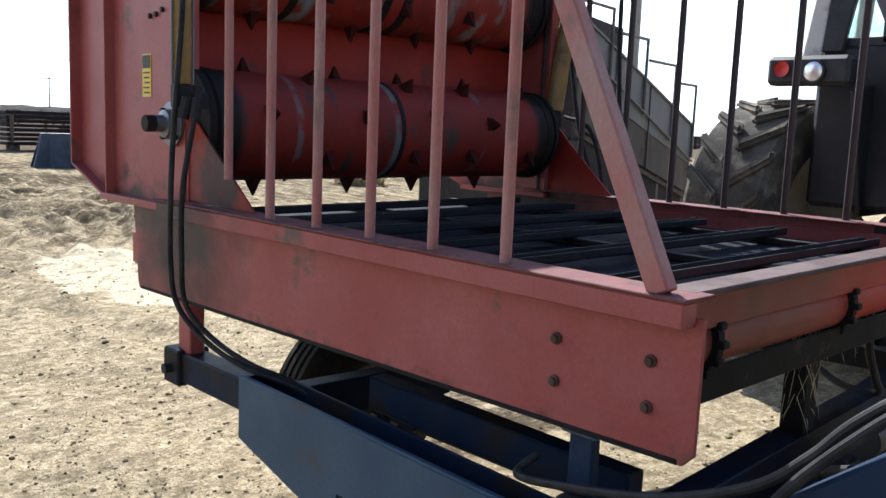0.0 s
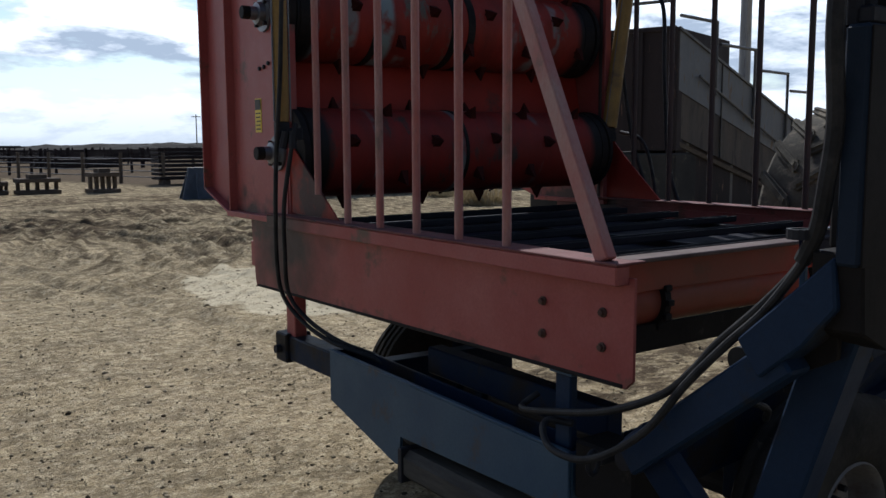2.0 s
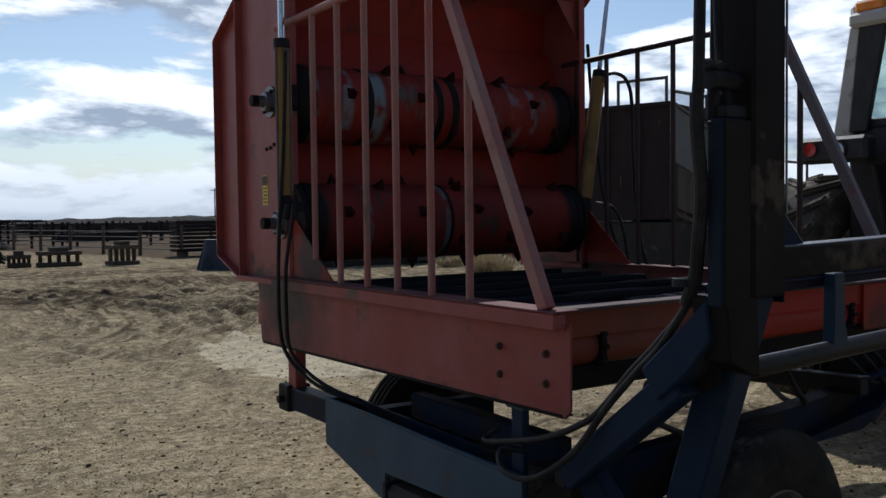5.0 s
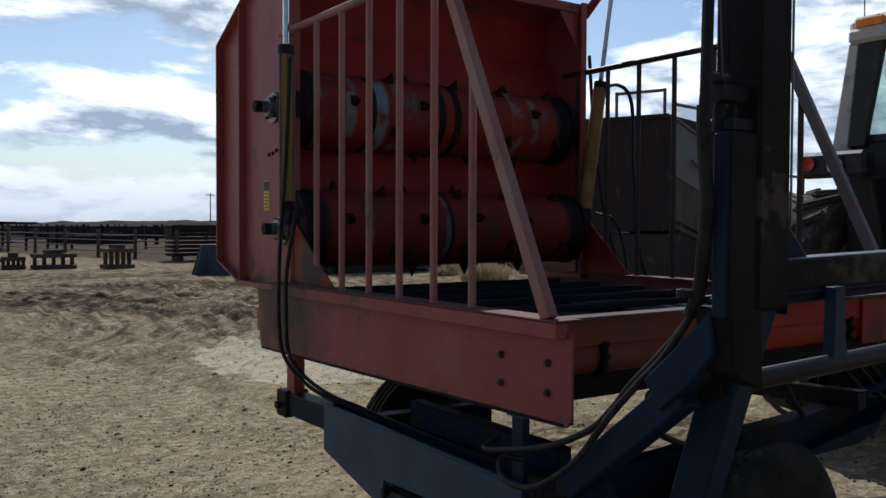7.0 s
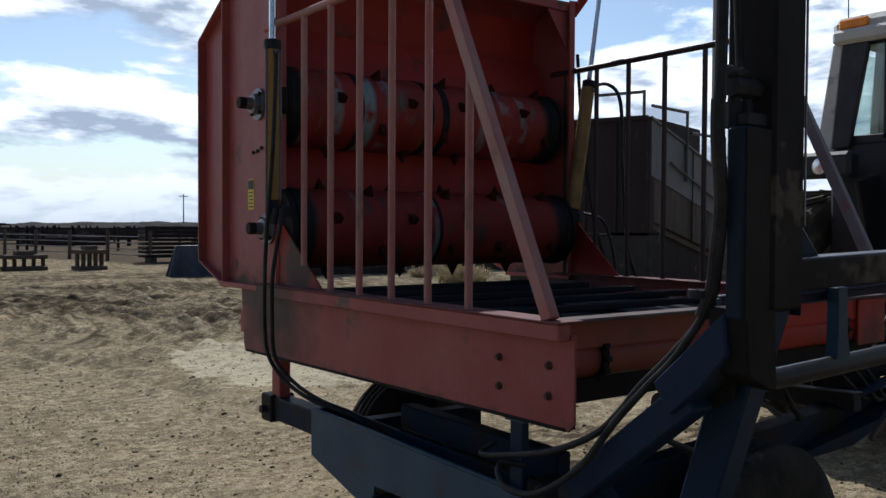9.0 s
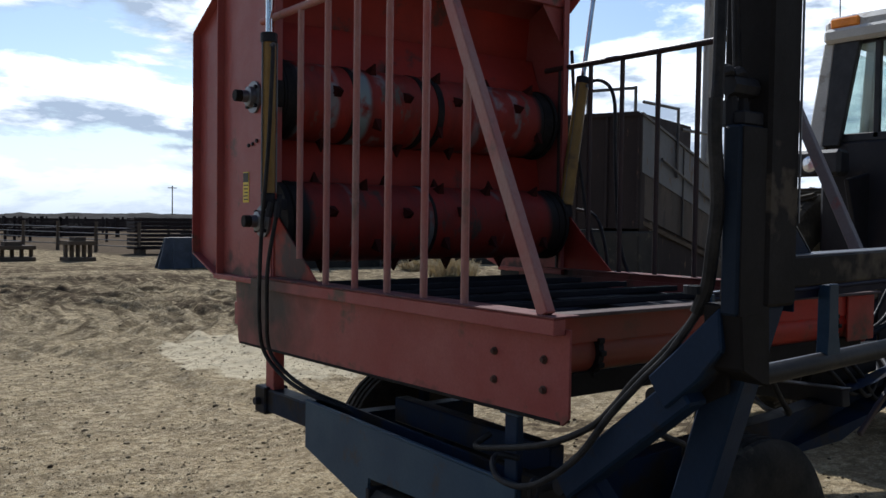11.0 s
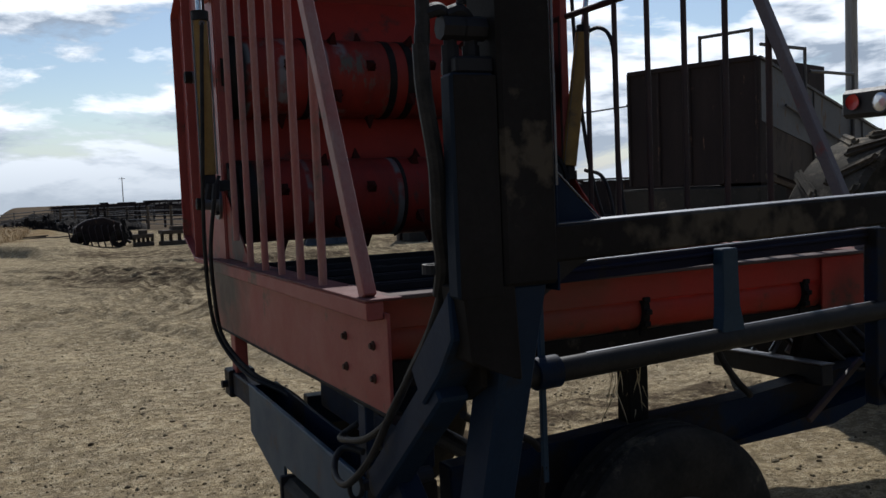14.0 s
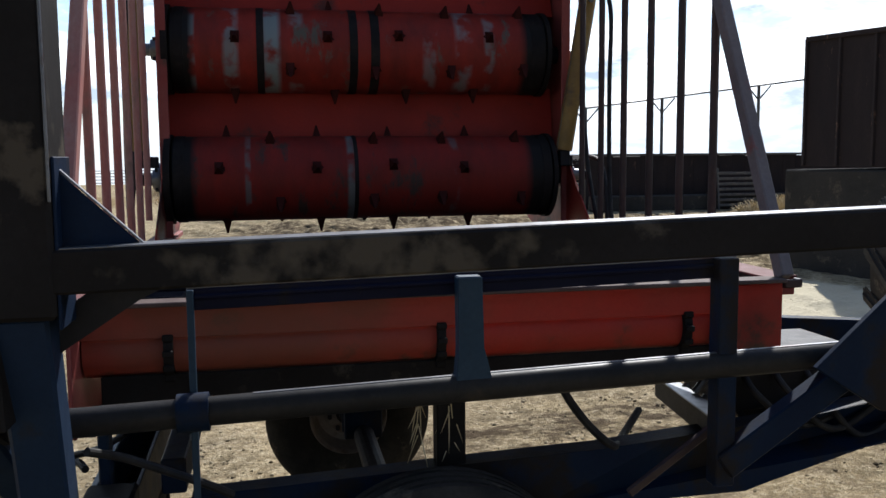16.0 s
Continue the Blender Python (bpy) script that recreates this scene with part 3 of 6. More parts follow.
def lathe(profile, centre, axis="y", seg=40, bm=None):
    """Turns a profile of (along, radius) pairs about an axis through centre."""
    b = bmesh.new()
    rings = []
    for along, r in profile:
        ring = []
        for k in range(seg):
            a = 2 * math.pi * k / seg
            c, s = r * math.cos(a), r * math.sin(a)
            p = {"y": (c, along, s), "x": (along, c, s), "z": (c, s, along)}[axis]
            ring.append(b.verts.new(Vector(centre) + Vector(p)))
        rings.append(ring)
    for a, c in zip(rings, rings[1:]):
        for k in range(seg):
            b.faces.new((a[k], a[(k + 1) % seg], c[(k + 1) % seg], c[k]))
    return join(bm, b)


# ---- ground ----
def ease(u):
    u = min(1.0, max(0.0, u))
    return u * u * (3 - 2 * u)


def land(x, y):
    """The lie of the land: it falls away past the road's crest, and weedy banks edge the road."""
    if y < 20:
        return 0.0
    side = ease(-x / y / 0.06)
    z = -side * (0.45 * ease((y - 45) / 41) + 0.045 * max(0.0, y - 92))
    inner = min((x + 6.6) * 0.946 + (y - 48) * 0.324, (x + 6.9) * 0.8) + 0.5 * noise.noise((x * 0.5, y * 0.5, 3.1))
    z += 0.42 * ease(inner / 0.5) * ease((y - 29) / 4) * ease((78 - y) / 12) * (1 - ease((x - 0.0) / 2.5))
    edge = -5.8 + 0.1 * (y - 25) if y < 31 else -5.4 - 0.274 * (y - 31)
    outer = edge - x + 0.5 * noise.noise((x * 0.5, y * 0.5, 6.4))
    z += 0.26 * ease(outer / 0.4) * ease((y - 22) / 4) * ease((56 - y) / 6)
    return z


def ground_height(x, y):
    far = min(1.0, max(0.0, (math.hypot(x - 1, y - 2) - 1.5) / 3))
    h = 0.03 * noise.noise((x * 0.5, y * 0.5, 1.3)) + 0.013 * noise.noise((x * 1.7, y * 1.3, 4.1)) + 0.011 * noise.noise((x * 4.2, y * 4.2, 7.7)) + 0.010 * noise.noise((x * 9.5, y * 9.5, 2.7))
    # wheel ruts that sweep past the machine in a wide arc
    d = math.hypot(x + 24, y - 4) + 0.25 * noise.noise((x * 0.3, y * 0.3, 9))
    for r0 in (25.6, 27.4, 29.9, 31.6):
        u = (d - r0) / 0.22
        if abs(u) < 3:
            h += far * (0.06 * math.exp(-((abs(u) - 1.5) ** 2) * 3) - 0.07 * math.exp(-u * u)) * (0.6 + 0.8 * noise.noise((x * 2.5, y * 2.5, 3)))
    # tyre tracks with lug marks, looping round a turning place
    for cx, cy, radii, y0, y1 in ((-2.8, 15.2, (6.0, 6.9, 8.0, 8.9), 8.5, 24.0), (-6.5, 19.0, (8.2, 9.0, 11.4, 12.3), 11.0, 27.0), (12.0, 19.0, (6.2, 7.1, 8.6), 10.0, 26.0)):
        if not y0 < y < y1:
            continue
        fade = min(1.0, (y - y0) / 2, (y1 - y) / 2)
        d = math.hypot(x - cx, y - cy) + 0.3 * noise.noise((x * 0.4, y * 0.4, cx))
        a = math.atan2(y - cy, x - cx)
        for r0 in radii:
            u = (d - r0) / 0.2
            if abs(u) < 2.6:
                lug = 0.5 + 0.5 * math.sin(a * r0 * 19 + abs(u) * 2.5)
                h += fade * (0.075 * math.exp(-((abs(u) - 1.45) ** 2) * 4) - 0.06 * math.exp(-u * u) + 0.03 * lug * math.exp(-u * u)) * max(0.0, 0.6 + 1.1 * noise.noise((x * 1.1, y * 1.1, r0)))
    # straight lug prints beside the tongue
    if 1.6 < x < 9 and 1.6 < y < 8:
        for off in (-0.75, -0.1, 0.55, 1.2):
            u = (y - 2.9 - off - 0.38 * (x - 3.5)) / 0.2
            if abs(u) < 2.2:
                h += (0.035 * math.exp(-((abs(u) - 1.3) ** 2) * 4) + 0.016 * math.sin(x * 26 + abs(u) * 3) * math.exp(-u * u)) * max(0.0, 0.7 + noise.noise((x * 1.3, y * 1.3, off)))
    # churned, rutted part of the yard farther off
    churn = min(1.0, max(0.0, (y - 8.5) / 4)) * min(1.0, max(0.0, (36 - y) / 6))
    if churn > 0:
        bend = y + 0.9 * noise.noise((x * 0.16, y * 0.16, 5)) + 0.02 * (x - 2) ** 2
        ridge = 1 - abs(noise.noise((x * 0.12, bend * 1.5, 6.2))) * 3.2
        h += churn * (0.03 * max(-0.4, ridge) * max(0.15, 0.55 + noise.noise((x * 0.35, y * 0.35, 8.8))) + 0.035 * noise.noise((x * 1.1, y * 2.6, 1.9)))
    return h * (0.35 + 0.65 * far) * (0.45 + 0.55 * ease((x + 3.5) / 4)) - 0.004 + land(x, y)


def grid_lines(lo, hi, step, reach, before, after):
    line = list(np.arange(lo, hi + step / 2, step))
    s = step
    while line[-1] < reach:
        s *= after
        line.append(line[-1] + s)
    s = step
    while line[0] > -reach:
        s *= before
        line.insert(0, line[0] - s)
    return line


gx, gy = grid_lines(-6, 10, 0.06, 2600, 1.11, 1.18), grid_lines(1, 27, 0.06, 2600, 1.25, 1.04)
verts, faces = [], []
for y in gy:
    for x in gx:
        r = math.hypot(x, y)
        verts.append((x, y, ground_height(x, y) if r < 70 else land(x, y) + 0.02 * noise.noise((x * 0.05, y * 0.05, 2))))
w = len(gx)
for j in range(len(gy) - 1):
    for i in range(w - 1):
        a = j * w + i
        faces.append((a, a + 1, a + w + 1, a + w))
gm = bpy.data.meshes.new("ground")
gm.from_pydata(verts, [], faces)
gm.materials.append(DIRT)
for p in gm.polygons:
    p.use_smooth = True
tagged(new("ground", gm), "packed tan dirt yard with wheel ruts and dry clods", "ground", kind="structure")

rng = random.Random(5)
cv, cf = [], []
ico = bmesh.new()
bmesh.ops.create_icosphere(ico, subdivisions=1, radius=1)
ico_v, ico_f = [tuple(v.co) for v in ico.verts], [tuple(v.index for v in f.verts) for f in ico.faces]
ico.free()
for k in range(15000):
    if k < 12500:
        x, y = rng.uniform(-4.5, 7.5), 0.5 + 15.5 * rng.random() ** 1.5
    else:
        x, y = rng.uniform(-12, 22), rng.uniform(12, 36)
    s = 0.004 + 0.014 * rng.random() ** 4 + (0.022 * rng.random() if k % 150 == 0 else 0)
    z = ground_height(x, y) + s * 0.2
    i0 = len(cv)
    sx, sy, sz = rng.uniform(0.7, 1.5), rng.uniform(0.7, 1.5), rng.uniform(0.45, 0.9)
    for a, b, c in ico_v:
        j = rng.uniform(0.75, 1.2) * s
        cv.append((x + a * sx * j, y + b * sy * j, z + c * sz * j))
    cf.extend((i0 + a, i0 + b, i0 + c) for a, b, c in ico_f)
octa_v = ((1, 0, 0), (-1, 0, 0), (0, 1, 0), (0, -1, 0), (0, 0, 1), (0, 0, -0.6))
octa_f = ((0, 2, 4), (2, 1, 4), (1, 3, 4), (3, 0, 4), (2, 0, 5), (1, 2, 5), (3, 1, 5), (0, 3, 5))
for k in range(26000):
    q = rng.random()
    x, y = rng.uniform(-3.2, 1.2 + 5.5 * q), 0.2 + 10 * q ** 1.3
    if noise.noise((x * 0.7, y * 0.9, 2.2)) + 0.6 * noise.noise((x * 2.3, y * 2.9, 7.1)) < rng.uniform(-0.45, 0.35):
        continue
    s = 0.003 + 0.008 * rng.random() ** 2.5
    z = ground_height(x, y) + s * 0.25
    i0 = len(cv)
    c, d = math.cos(k), math.sin(k)
    for a, b, e in octa_v:
        j, jj = rng.uniform(0.7, 1.4) * s, rng.uniform(0.7, 1.4) * s
        cv.append((x + (a * c - b * d) * j, y + (a * d + b * c) * jj, z + e * 0.75 * j))
    cf.extend((i0 + a, i0 + b, i0 + e) for a, b, e in octa_f)
cm = bpy.data.meshes.new("dirt_clods")
cm.from_pydata(cv, [], cf)
cm.materials.append(CLOD)
tagged(new("dirt_clods", cm), "scattered dry dirt clods and pebbles on the yard", "clods", kind="stuff")


def straw_patch(name, label, centre, size, count, seed, length=0.25, upright=0.2, mat=STRAW):
    r = random.Random(seed)
    v, f = [], []
    for _ in range(count):
        a, q = r.uniform(0, 6.283), math.sqrt(r.random())
        x, y = centre[0] + size[0] * q * math.cos(a), centre[1] + size[1] * q * math.sin(a)
        z = centre[2] + ground_height(x, y) + r.random() * size[2] * (1 - q)
        h, t = r.uniform(0, 6.283), r.uniform(-0.1, 1) * upright
        n = length * r.uniform(0.5, 1.3)
        d = Vector((math.cos(h) * math.cos(t * 1.5), math.sin(h) * math.cos(t * 1.5), math.sin(t * 1.5))) * n
        s = Vector((-math.sin(h), math.cos(h), 0)) * 0.004 * (1 + n * 3)
        p = Vector((x, y, z))
        i0 = len(v)
        mid = p + d * 0.55 + Vector((0, 0, 0.03 * n))
        v += [p - s, p + s, mid + s, mid - s, p + d - Vector((0, 0, 0.1 * n))]
        f += [(i0, i0 + 1, i0 + 2, i0 + 3), (i0 + 3, i0 + 2, i0 + 4)]
    me = bpy.data.meshes.new(name)
    me.from_pydata(v, [], f)
    me.materials.append(mat)
    return tagged(new(name, me), label, "straw", kind="stuff")


# ---- the bale processor wagon ----
W = 2.31  # bed width between the side panels
wagon = thing("bale_processor", (1.1, 1.2, 0), "faded red hay bale processor wagon on a grimy blue loader frame", "farm machine")


def side_panel(x, out):
    y0 = 0.0 if out < 0 else 0.12
    zb = 0.0 if out < 0 else 0.12
    p = part("side_panel", plate([(x, y0, 1.16 + zb), (x, y0 + 0.03, 1.13 + zb), (x, 2.785, 1.095), (x, 2.80, 1.13), (x, 2.84, 1.475), (x, y0, 1.475)], (1, 0, 0), 0.012), RED_LEAK, wagon, "faded salmon-red steel side panel with grimed lower edge")
    part("top_flange", bar((x + out * 0.036, y0 + 0.02, 1.4835), (x + out * 0.036, 2.50, 1.4835), 0.06, 0.06, 0.004), RED_LEAK, p)
    part("flange_cap", box(min(x + out * 0.07, x - out * 0.06), max(x + out * 0.07, x - out * 0.06), y0 + 0.015, 2.5, 1.5145, 1.5225, 0.002), CAP_RED, p, "scuffed dark-red cap strip")
    part("bottom_lip", bar((x - out * 0.03, y0 + 0.05, 1.134 + zb), (x - out * 0.03, 2.76, 1.1), 0.05, 0.008, 0.002), GREASE, p)
    part("bottom_bead", bar((x + out * 0.003, y0 + 0.04, 1.137 + zb), (x + out * 0.003, 2.77, 1.103), 0.012, 0.016, 0.004), GREASE, p, "grease-blackened lower edge")
    part("end_ledge", box(min(x + out * 0.06, x - out * 0.03), max(x + out * 0.06, x - out * 0.03), 2.36, 3.06, 1.475, 1.505, 0.003), RED, p)
    for y, z in ((0.404, 1.352), (0.404, 1.241), (0.127, 1.355), (0.129, 1.244)) if out < 0 else ():
        b = lathe([(0, 0.016), (0.006, 0.016), (0.007, 0.011), (0.016, 0.010), (0.017, 0.0)], (x, y, z), "x", 10)
        if out < 0:
            bmesh.ops.scale(b, vec=(-1, 1, 1), space=Matrix.Translation((-x, -y, -z)), verts=b.verts)
        bmesh.ops.translate(b, vec=(out * 0.006, 0, 0), verts=b.verts)
        part("bolt", b, RUST, p)
    return p


left_panel = side_panel(0.0, -1)
right_panel = side_panel(W, 1)


def fence(x, posts, first, mat, brace):
    top = part("top_rail", rod((x, first, 2.965), (x, 0.80, 2.965), 0.021, seg=12), mat, wagon)
    for y in posts:
        z1 = 2.965 if y > 0.8 else 1.52 + (y - 0.105) / 0.685 * 1.445
        z0 = 1.52 if y < 1.85 or x > 1 else 1.56 + (y - 1.85) * 0.6
        part("fence_post", rod((x, y, z0), (x, y, z1), 0.0165, seg=12), mat, wagon)
    part("diagonal_brace", bar((x - 0.004, 0.095, 1.52), (x - 0.004, 0.80, 3.0), 0.045, 0.058, 0.005, up=(0, 1, 0)), brace, wagon, "sun-bleached slanting box tube")
    return top


fence(-0.025, (1.985, 1.70, 1.42, 1.14, 0.856, 0.575), 2.45, POST_RED, POST_RED)
# right-hand posts and rail are much darker than the left-hand ones
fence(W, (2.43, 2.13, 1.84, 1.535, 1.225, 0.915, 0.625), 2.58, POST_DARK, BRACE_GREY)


# drum housing at the far end of the bed
def housing_side(x, out):
    outline = [(2.36, 1.505), (3.0, 1.475), (3.42, 1.62), (3.42, 3.05), (2.62, 3.46), (2.36, 3.46)]
    p = part("housing_side", plate([(x, y, z) for y, z in outline], (1, 0, 0), 0.012), HOUSE_RED, wagon, "faded red steel end plate of the drum housing")
    for (y0, z0), (y1, z1) in zip(outline[1:], outline[2:]):
        part("edge_lip", bar((x + out * 0.028, y0, z0), (x + out * 0.028, y1, z1), 0.014, 0.056, 0.003, up=(1, 0, 0)), RED, p)
    part("stiffener", bar((x + out * 0.028, 3.03, 1.49), (x + out * 0.028, 3.03, 3.24), 0.012, 0.05, 0.003, up=(1, 0, 0)), RED, p)
    part("front_lip", box(min(x, x - out * 0.05), max(x, x - out * 0.05), 2.345, 2.36, 1.52, 3.46, 0.002), RED, p)
    g = [(1.85, 1.523), (2.36, 1.53), (2.36, 1.90)]
    if out > 0:
        g = [(1.89, 1.523), (2.36, 1.523), (2.36, 1.98), (2.30, 1.9), (2.2, 1.8)]
    part("corner_gusset", plate([(x - out * 0.012, y, z) for y, z in g], (1, 0, 0), 0.010), GUSSET_RED if out < 0 else RED_SHEET, p, "scraped red triangular gusset with black grease")
    return p


hl = housing_side(0.0, -1)
hr = housing_side(W, 1)
bs = part("back_sheet", plate([(0.004, 2.93, 1.80), (W - 0.004, 2.93, 1.80), (W - 0.004, 2.76, 3.448), (0.004, 2.76, 3.448)], (0, 1, 0.1), 0.008, 0), RED_SHEET, wagon, "deep red scraped steel sheet behind the drums")
part("top_sheet", plate([(0.004, 2.38, 3.452), (W - 0.004, 2.38, 3.452), (W - 0.004, 2.8, 3.452), (0.004, 2.8, 3.452)], (0, 0, 1), 0.008, 0), RED, wagon)
part("slope_sheet", plate([(0.004, 2.615, 3.455), (W - 0.004, 2.615, 3.455), (W - 0.004, 3.41, 3.048), (0.004, 3.41, 3.048)], (0, 0.45, 0.89), 0.008, 0), RED, wagon)
part("top_channel", bar((0.02, 2.40, 3.42), (W - 0.02, 2.40, 3.42), 0.05, 0.06, 0.004), RED, wagon)
for x, s in ((0.01, 1), (W - 0.01, -1)):
    part("top_gusset", plate([(x, 2.40, 3.40), (x + s * 0.22, 2.40, 3.40), (x, 2.40, 3.10)], (0, 1, 0), 0.008), RED, wagon)
    part("lift_arm", bar((x - s * 0.05, 2.42, 3.38), (x - s * 0.28, 2.30, 3.75), 0.06, 0.06, 0.005), RED_DEEP, wagon)
for k in range(6):
    part("drip_tab", box(0.35 + k * 0.3, 0.39 + k * 0.3, 2.83, 2.86, 1.77, 1.83, 0.002), GREASE, bs)
part("sheet_bottom_lip", box(0.02, W - 0.02, 2.90, 2.96, 1.775, 1.80, 0.003), GREASE, wagon)


def drum(y, z, r, mat, bands, seed, hub_y):
    end = 2.175
    prof = [(0.06, 0.05), (0.06, r - 0.01), (0.07, r), (end - 0.01, r), (end, r - 0.01), (end, 0.05)]
    d = part("drum", lathe(prof, (0, y, z), "x", 56), mat, wagon, "scraped red shredder drum with bolted teeth", smooth=True)
    for x, wd in bands:
        part("grease_band", lathe([(x - wd / 2, r - 0.002), (x - wd / 2, r + 0.004), (x + wd / 2, r + 0.004), (x + wd / 2, r - 0.002)], (0, y, z), "x", 56), GREASE, d, "black grease-caked weld band", smooth=True)
    for x0, x1 in ((0.02, 0.055), (end, end + 0.025)):
        part("end_disc", lathe([(x0, 0.04), (x0, r + 0.012), (x1, r + 0.012), (x1, 0.04)], (0, y, z), "x", 40), GREASE, d, smooth=True)
    rr = random.Random(seed)
    part("drum_shaft", rod((0.02, y, z), (W - 0.01, y, z), 0.05, seg=16), GREASE, d)
    for k in range(32):
        row, nth = divmod(k, 4)
        x = (0.43, 0.94, 1.34, 1.79)[nth] + (0.27 if row % 2 else 0.0) - (0.1 if seed == 3 else 0.0) + rr.uniform(-0.04, 0.04)
        a = math.pi - 0.28 - row * 0.785 + rr.uniform(-0.06, 0.06)
        u = Vector((0, math.cos(a), math.sin(a)))
        v = Vector((0, -math.sin(a), math.cos(a)))
        c = Vector((x, y, z)) + u * (r - 0.004)
        b = bmesh.new()
        base = [b.verts.new(c + Vector((sx * 0.024, 0, 0)) + v * sv * 0.034) for sx, sv in ((-1, -1), (1, -1), (1, 1), (-1, 1))]
        tip = [b.verts.new(c + u * 0.072 + Vector((sx * 0.005, 0, 0)) + v * 0.02) for sx in (-1, 1)]
        b.faces.new(base)
        b.faces.new((base[0], base[1], tip[1], tip[0]))
        b.faces.new((base[2], base[3], tip[0], tip[1]))
        b.faces.new((base[1], base[2], tip[1]))
        b.faces.new((base[3], base[0], tip[0]))
        t = part("tooth", b, TOOTH, d)
        smear = rod(c, c + u * 0.0055, 0.038, seg=12)
        for vert in smear.verts:
            off = vert.co - c
            vert.co = c + off * (0.75 + 0.5 * noise.noise(off * 60 + Vector((k, seed, 0))))
        part("grease_smear", smear, TOOTH, t)
    for x, s in ((0.0, -1), (W, 1)):
        hub = lathe([(s * 0.008, 0.092), (s * 0.022, 0.092), (s * 0.024, 0.062), (s * 0.055, 0.056), (s * 0.06, 0.036), (s * 0.095, 0.034), (s * 0.097, 0.027), (s * 0.115, 0.027), (s * 0.117, 0.0)], (x, hub_y, z), "x", 24)
        h = part("bearing_hub", hub, STEEL_WORN, d, "grey flanged bearing with a greasy shaft stub", smooth=True)
        for k in range(4):
            a = 0.785 + k * 1.571
            part("hub_bolt", rod((x + s * 0.02, hub_y + 0.076 * math.cos(a), z + 0.076 * math.sin(a)), (x + s * 0.04, hub_y + 0.076 * math.cos(a), z + 0.076 * math.sin(a)), 0.011, seg=6), STEEL_DARK, d)
        part("shaft_stub", rod((x + s * 0.06, hub_y, z), (x + s * 0.135, hub_y, z), 0.034, seg=14, bevel=0.003), GREASE, d, "black greasy shaft stub")
    return d


DRUM = material("scuffed_red_drum", (0.235, 0.026, 0.018), 0.55, spec=0.15, second=(0.135, 0.022, 0.017), stain=(0.085, 0.082, 0.068), stain_amount=0.3, scale=4.5, fine=40, bump=0.12, stretch=(2, 0.9, 0.9), stain_scale=3.2)
LOW_DRUM = material("grimed_red_drum", (0.2, 0.02, 0.015), 0.55, spec=0.13, second=(0.12, 0.02, 0.016), stain=(0.05, 0.035, 0.03), stain_amount=0.3, scale=4.0, fine=40, bump=0.12, stretch=(2, 0.9, 0.9), stain_scale=3.2)


def drum_rings(m, stripes, colour):
    """Rings broken up by noise: paint worn through by chafing twine, and near-black drum ends."""
    n, l = m.node_tree.nodes, m.node_tree.links
    b = n["Principled BSDF"]
    tc = n.new("ShaderNodeTexCoord")
    sp = n.new("ShaderNodeSeparateXYZ")
    l.new(tc.outputs["Object"], sp.inputs[0])
    t = n.new("ShaderNodeTexNoise")
    t.inputs["Scale"].default_value, t.inputs["Detail"].default_value = 7.0, 5.0
    l.new(tc.outputs["Object"], t.inputs["Vector"])
    for x, half, amount in stripes:
        dist = n.new("ShaderNodeMath")
        dist.operation = "SUBTRACT"
        l.new(sp.outputs["X"], dist.inputs[0])
        dist.inputs[1].default_value = x
        ab = n.new("ShaderNodeMath")
        ab.operation = "ABSOLUTE"
        l.new(dist.outputs[0], ab.inputs[0])
        near = n.new("ShaderNodeMapRange")
        near.inputs["From Min"].default_value, near.inputs["From Max"].default_value, near.inputs["To Max"].default_value = half, half * 0.5, amount
        l.new(ab.outputs[0], near.inputs["Value"])
        rough = n.new("ShaderNodeMapRange")
        rough.inputs["From Min"].default_value, rough.inputs["From Max"].default_value = 0.62 - amount * 0.25, 0.70 - amount * 0.2
        l.new(t.outputs["Fac"], rough.inputs["Value"])
        mu = n.new("ShaderNodeMath")
        mu.operation = "MULTIPLY"
        l.new(near.outputs[0], mu.inputs[0])
        l.new(rough.outputs[0], mu.inputs[1])
        mx = n.new("ShaderNodeMix")
        mx.data_type = "RGBA"
        l.new(mu.outputs[0], mx.inputs[0])
        l.new(b.inputs["Base Color"].links[0].from_socket, mx.inputs[6])
        mx.inputs[7].default_value = (*colour, 1)
        l.new(mx.outputs[2], b.inputs["Base Color"])


drum_rings(DRUM, ((0.384, 0.05, 0.75), (0.60, 0.06, 1.0), (0.736, 0.05, 0.55), (1.485, 0.05, 0.5), (1.68, 0.06, 0.65), (1.83, 0.04, 0.55), (0.17, 0.03, 0.9)), (0.17, 0.21, 0.22))
drum_rings(LOW_DRUM, ((0.46, 0.02, 0.7), (1.02, 0.03, 0.9), (1.6, 0.03, 0.5)), (0.11, 0.13, 0.13))
# a broad near-black ring at each drum end
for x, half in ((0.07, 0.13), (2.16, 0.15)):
    drum_rings(LOW_DRUM, ((x, half, 1.6),), (0.012, 0.011, 0.011))
    drum_rings(DRUM, ((x, half, 1.6),), (0.012, 0.011, 0.011))
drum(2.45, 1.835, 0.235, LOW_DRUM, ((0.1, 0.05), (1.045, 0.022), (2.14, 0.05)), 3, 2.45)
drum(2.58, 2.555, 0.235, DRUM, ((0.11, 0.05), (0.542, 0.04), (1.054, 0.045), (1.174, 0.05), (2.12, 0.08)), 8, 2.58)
part("middle_sheet", plate([(0.02, 2.66, 2.36), (W - 0.02, 2.66, 2.36), (W - 0.02, 2.60, 2.02), (0.02, 2.60, 2.02)], (0, 1, -0.2), 0.006, 0), RED_SHEET, wagon, "red scraper sheet between the two drums")
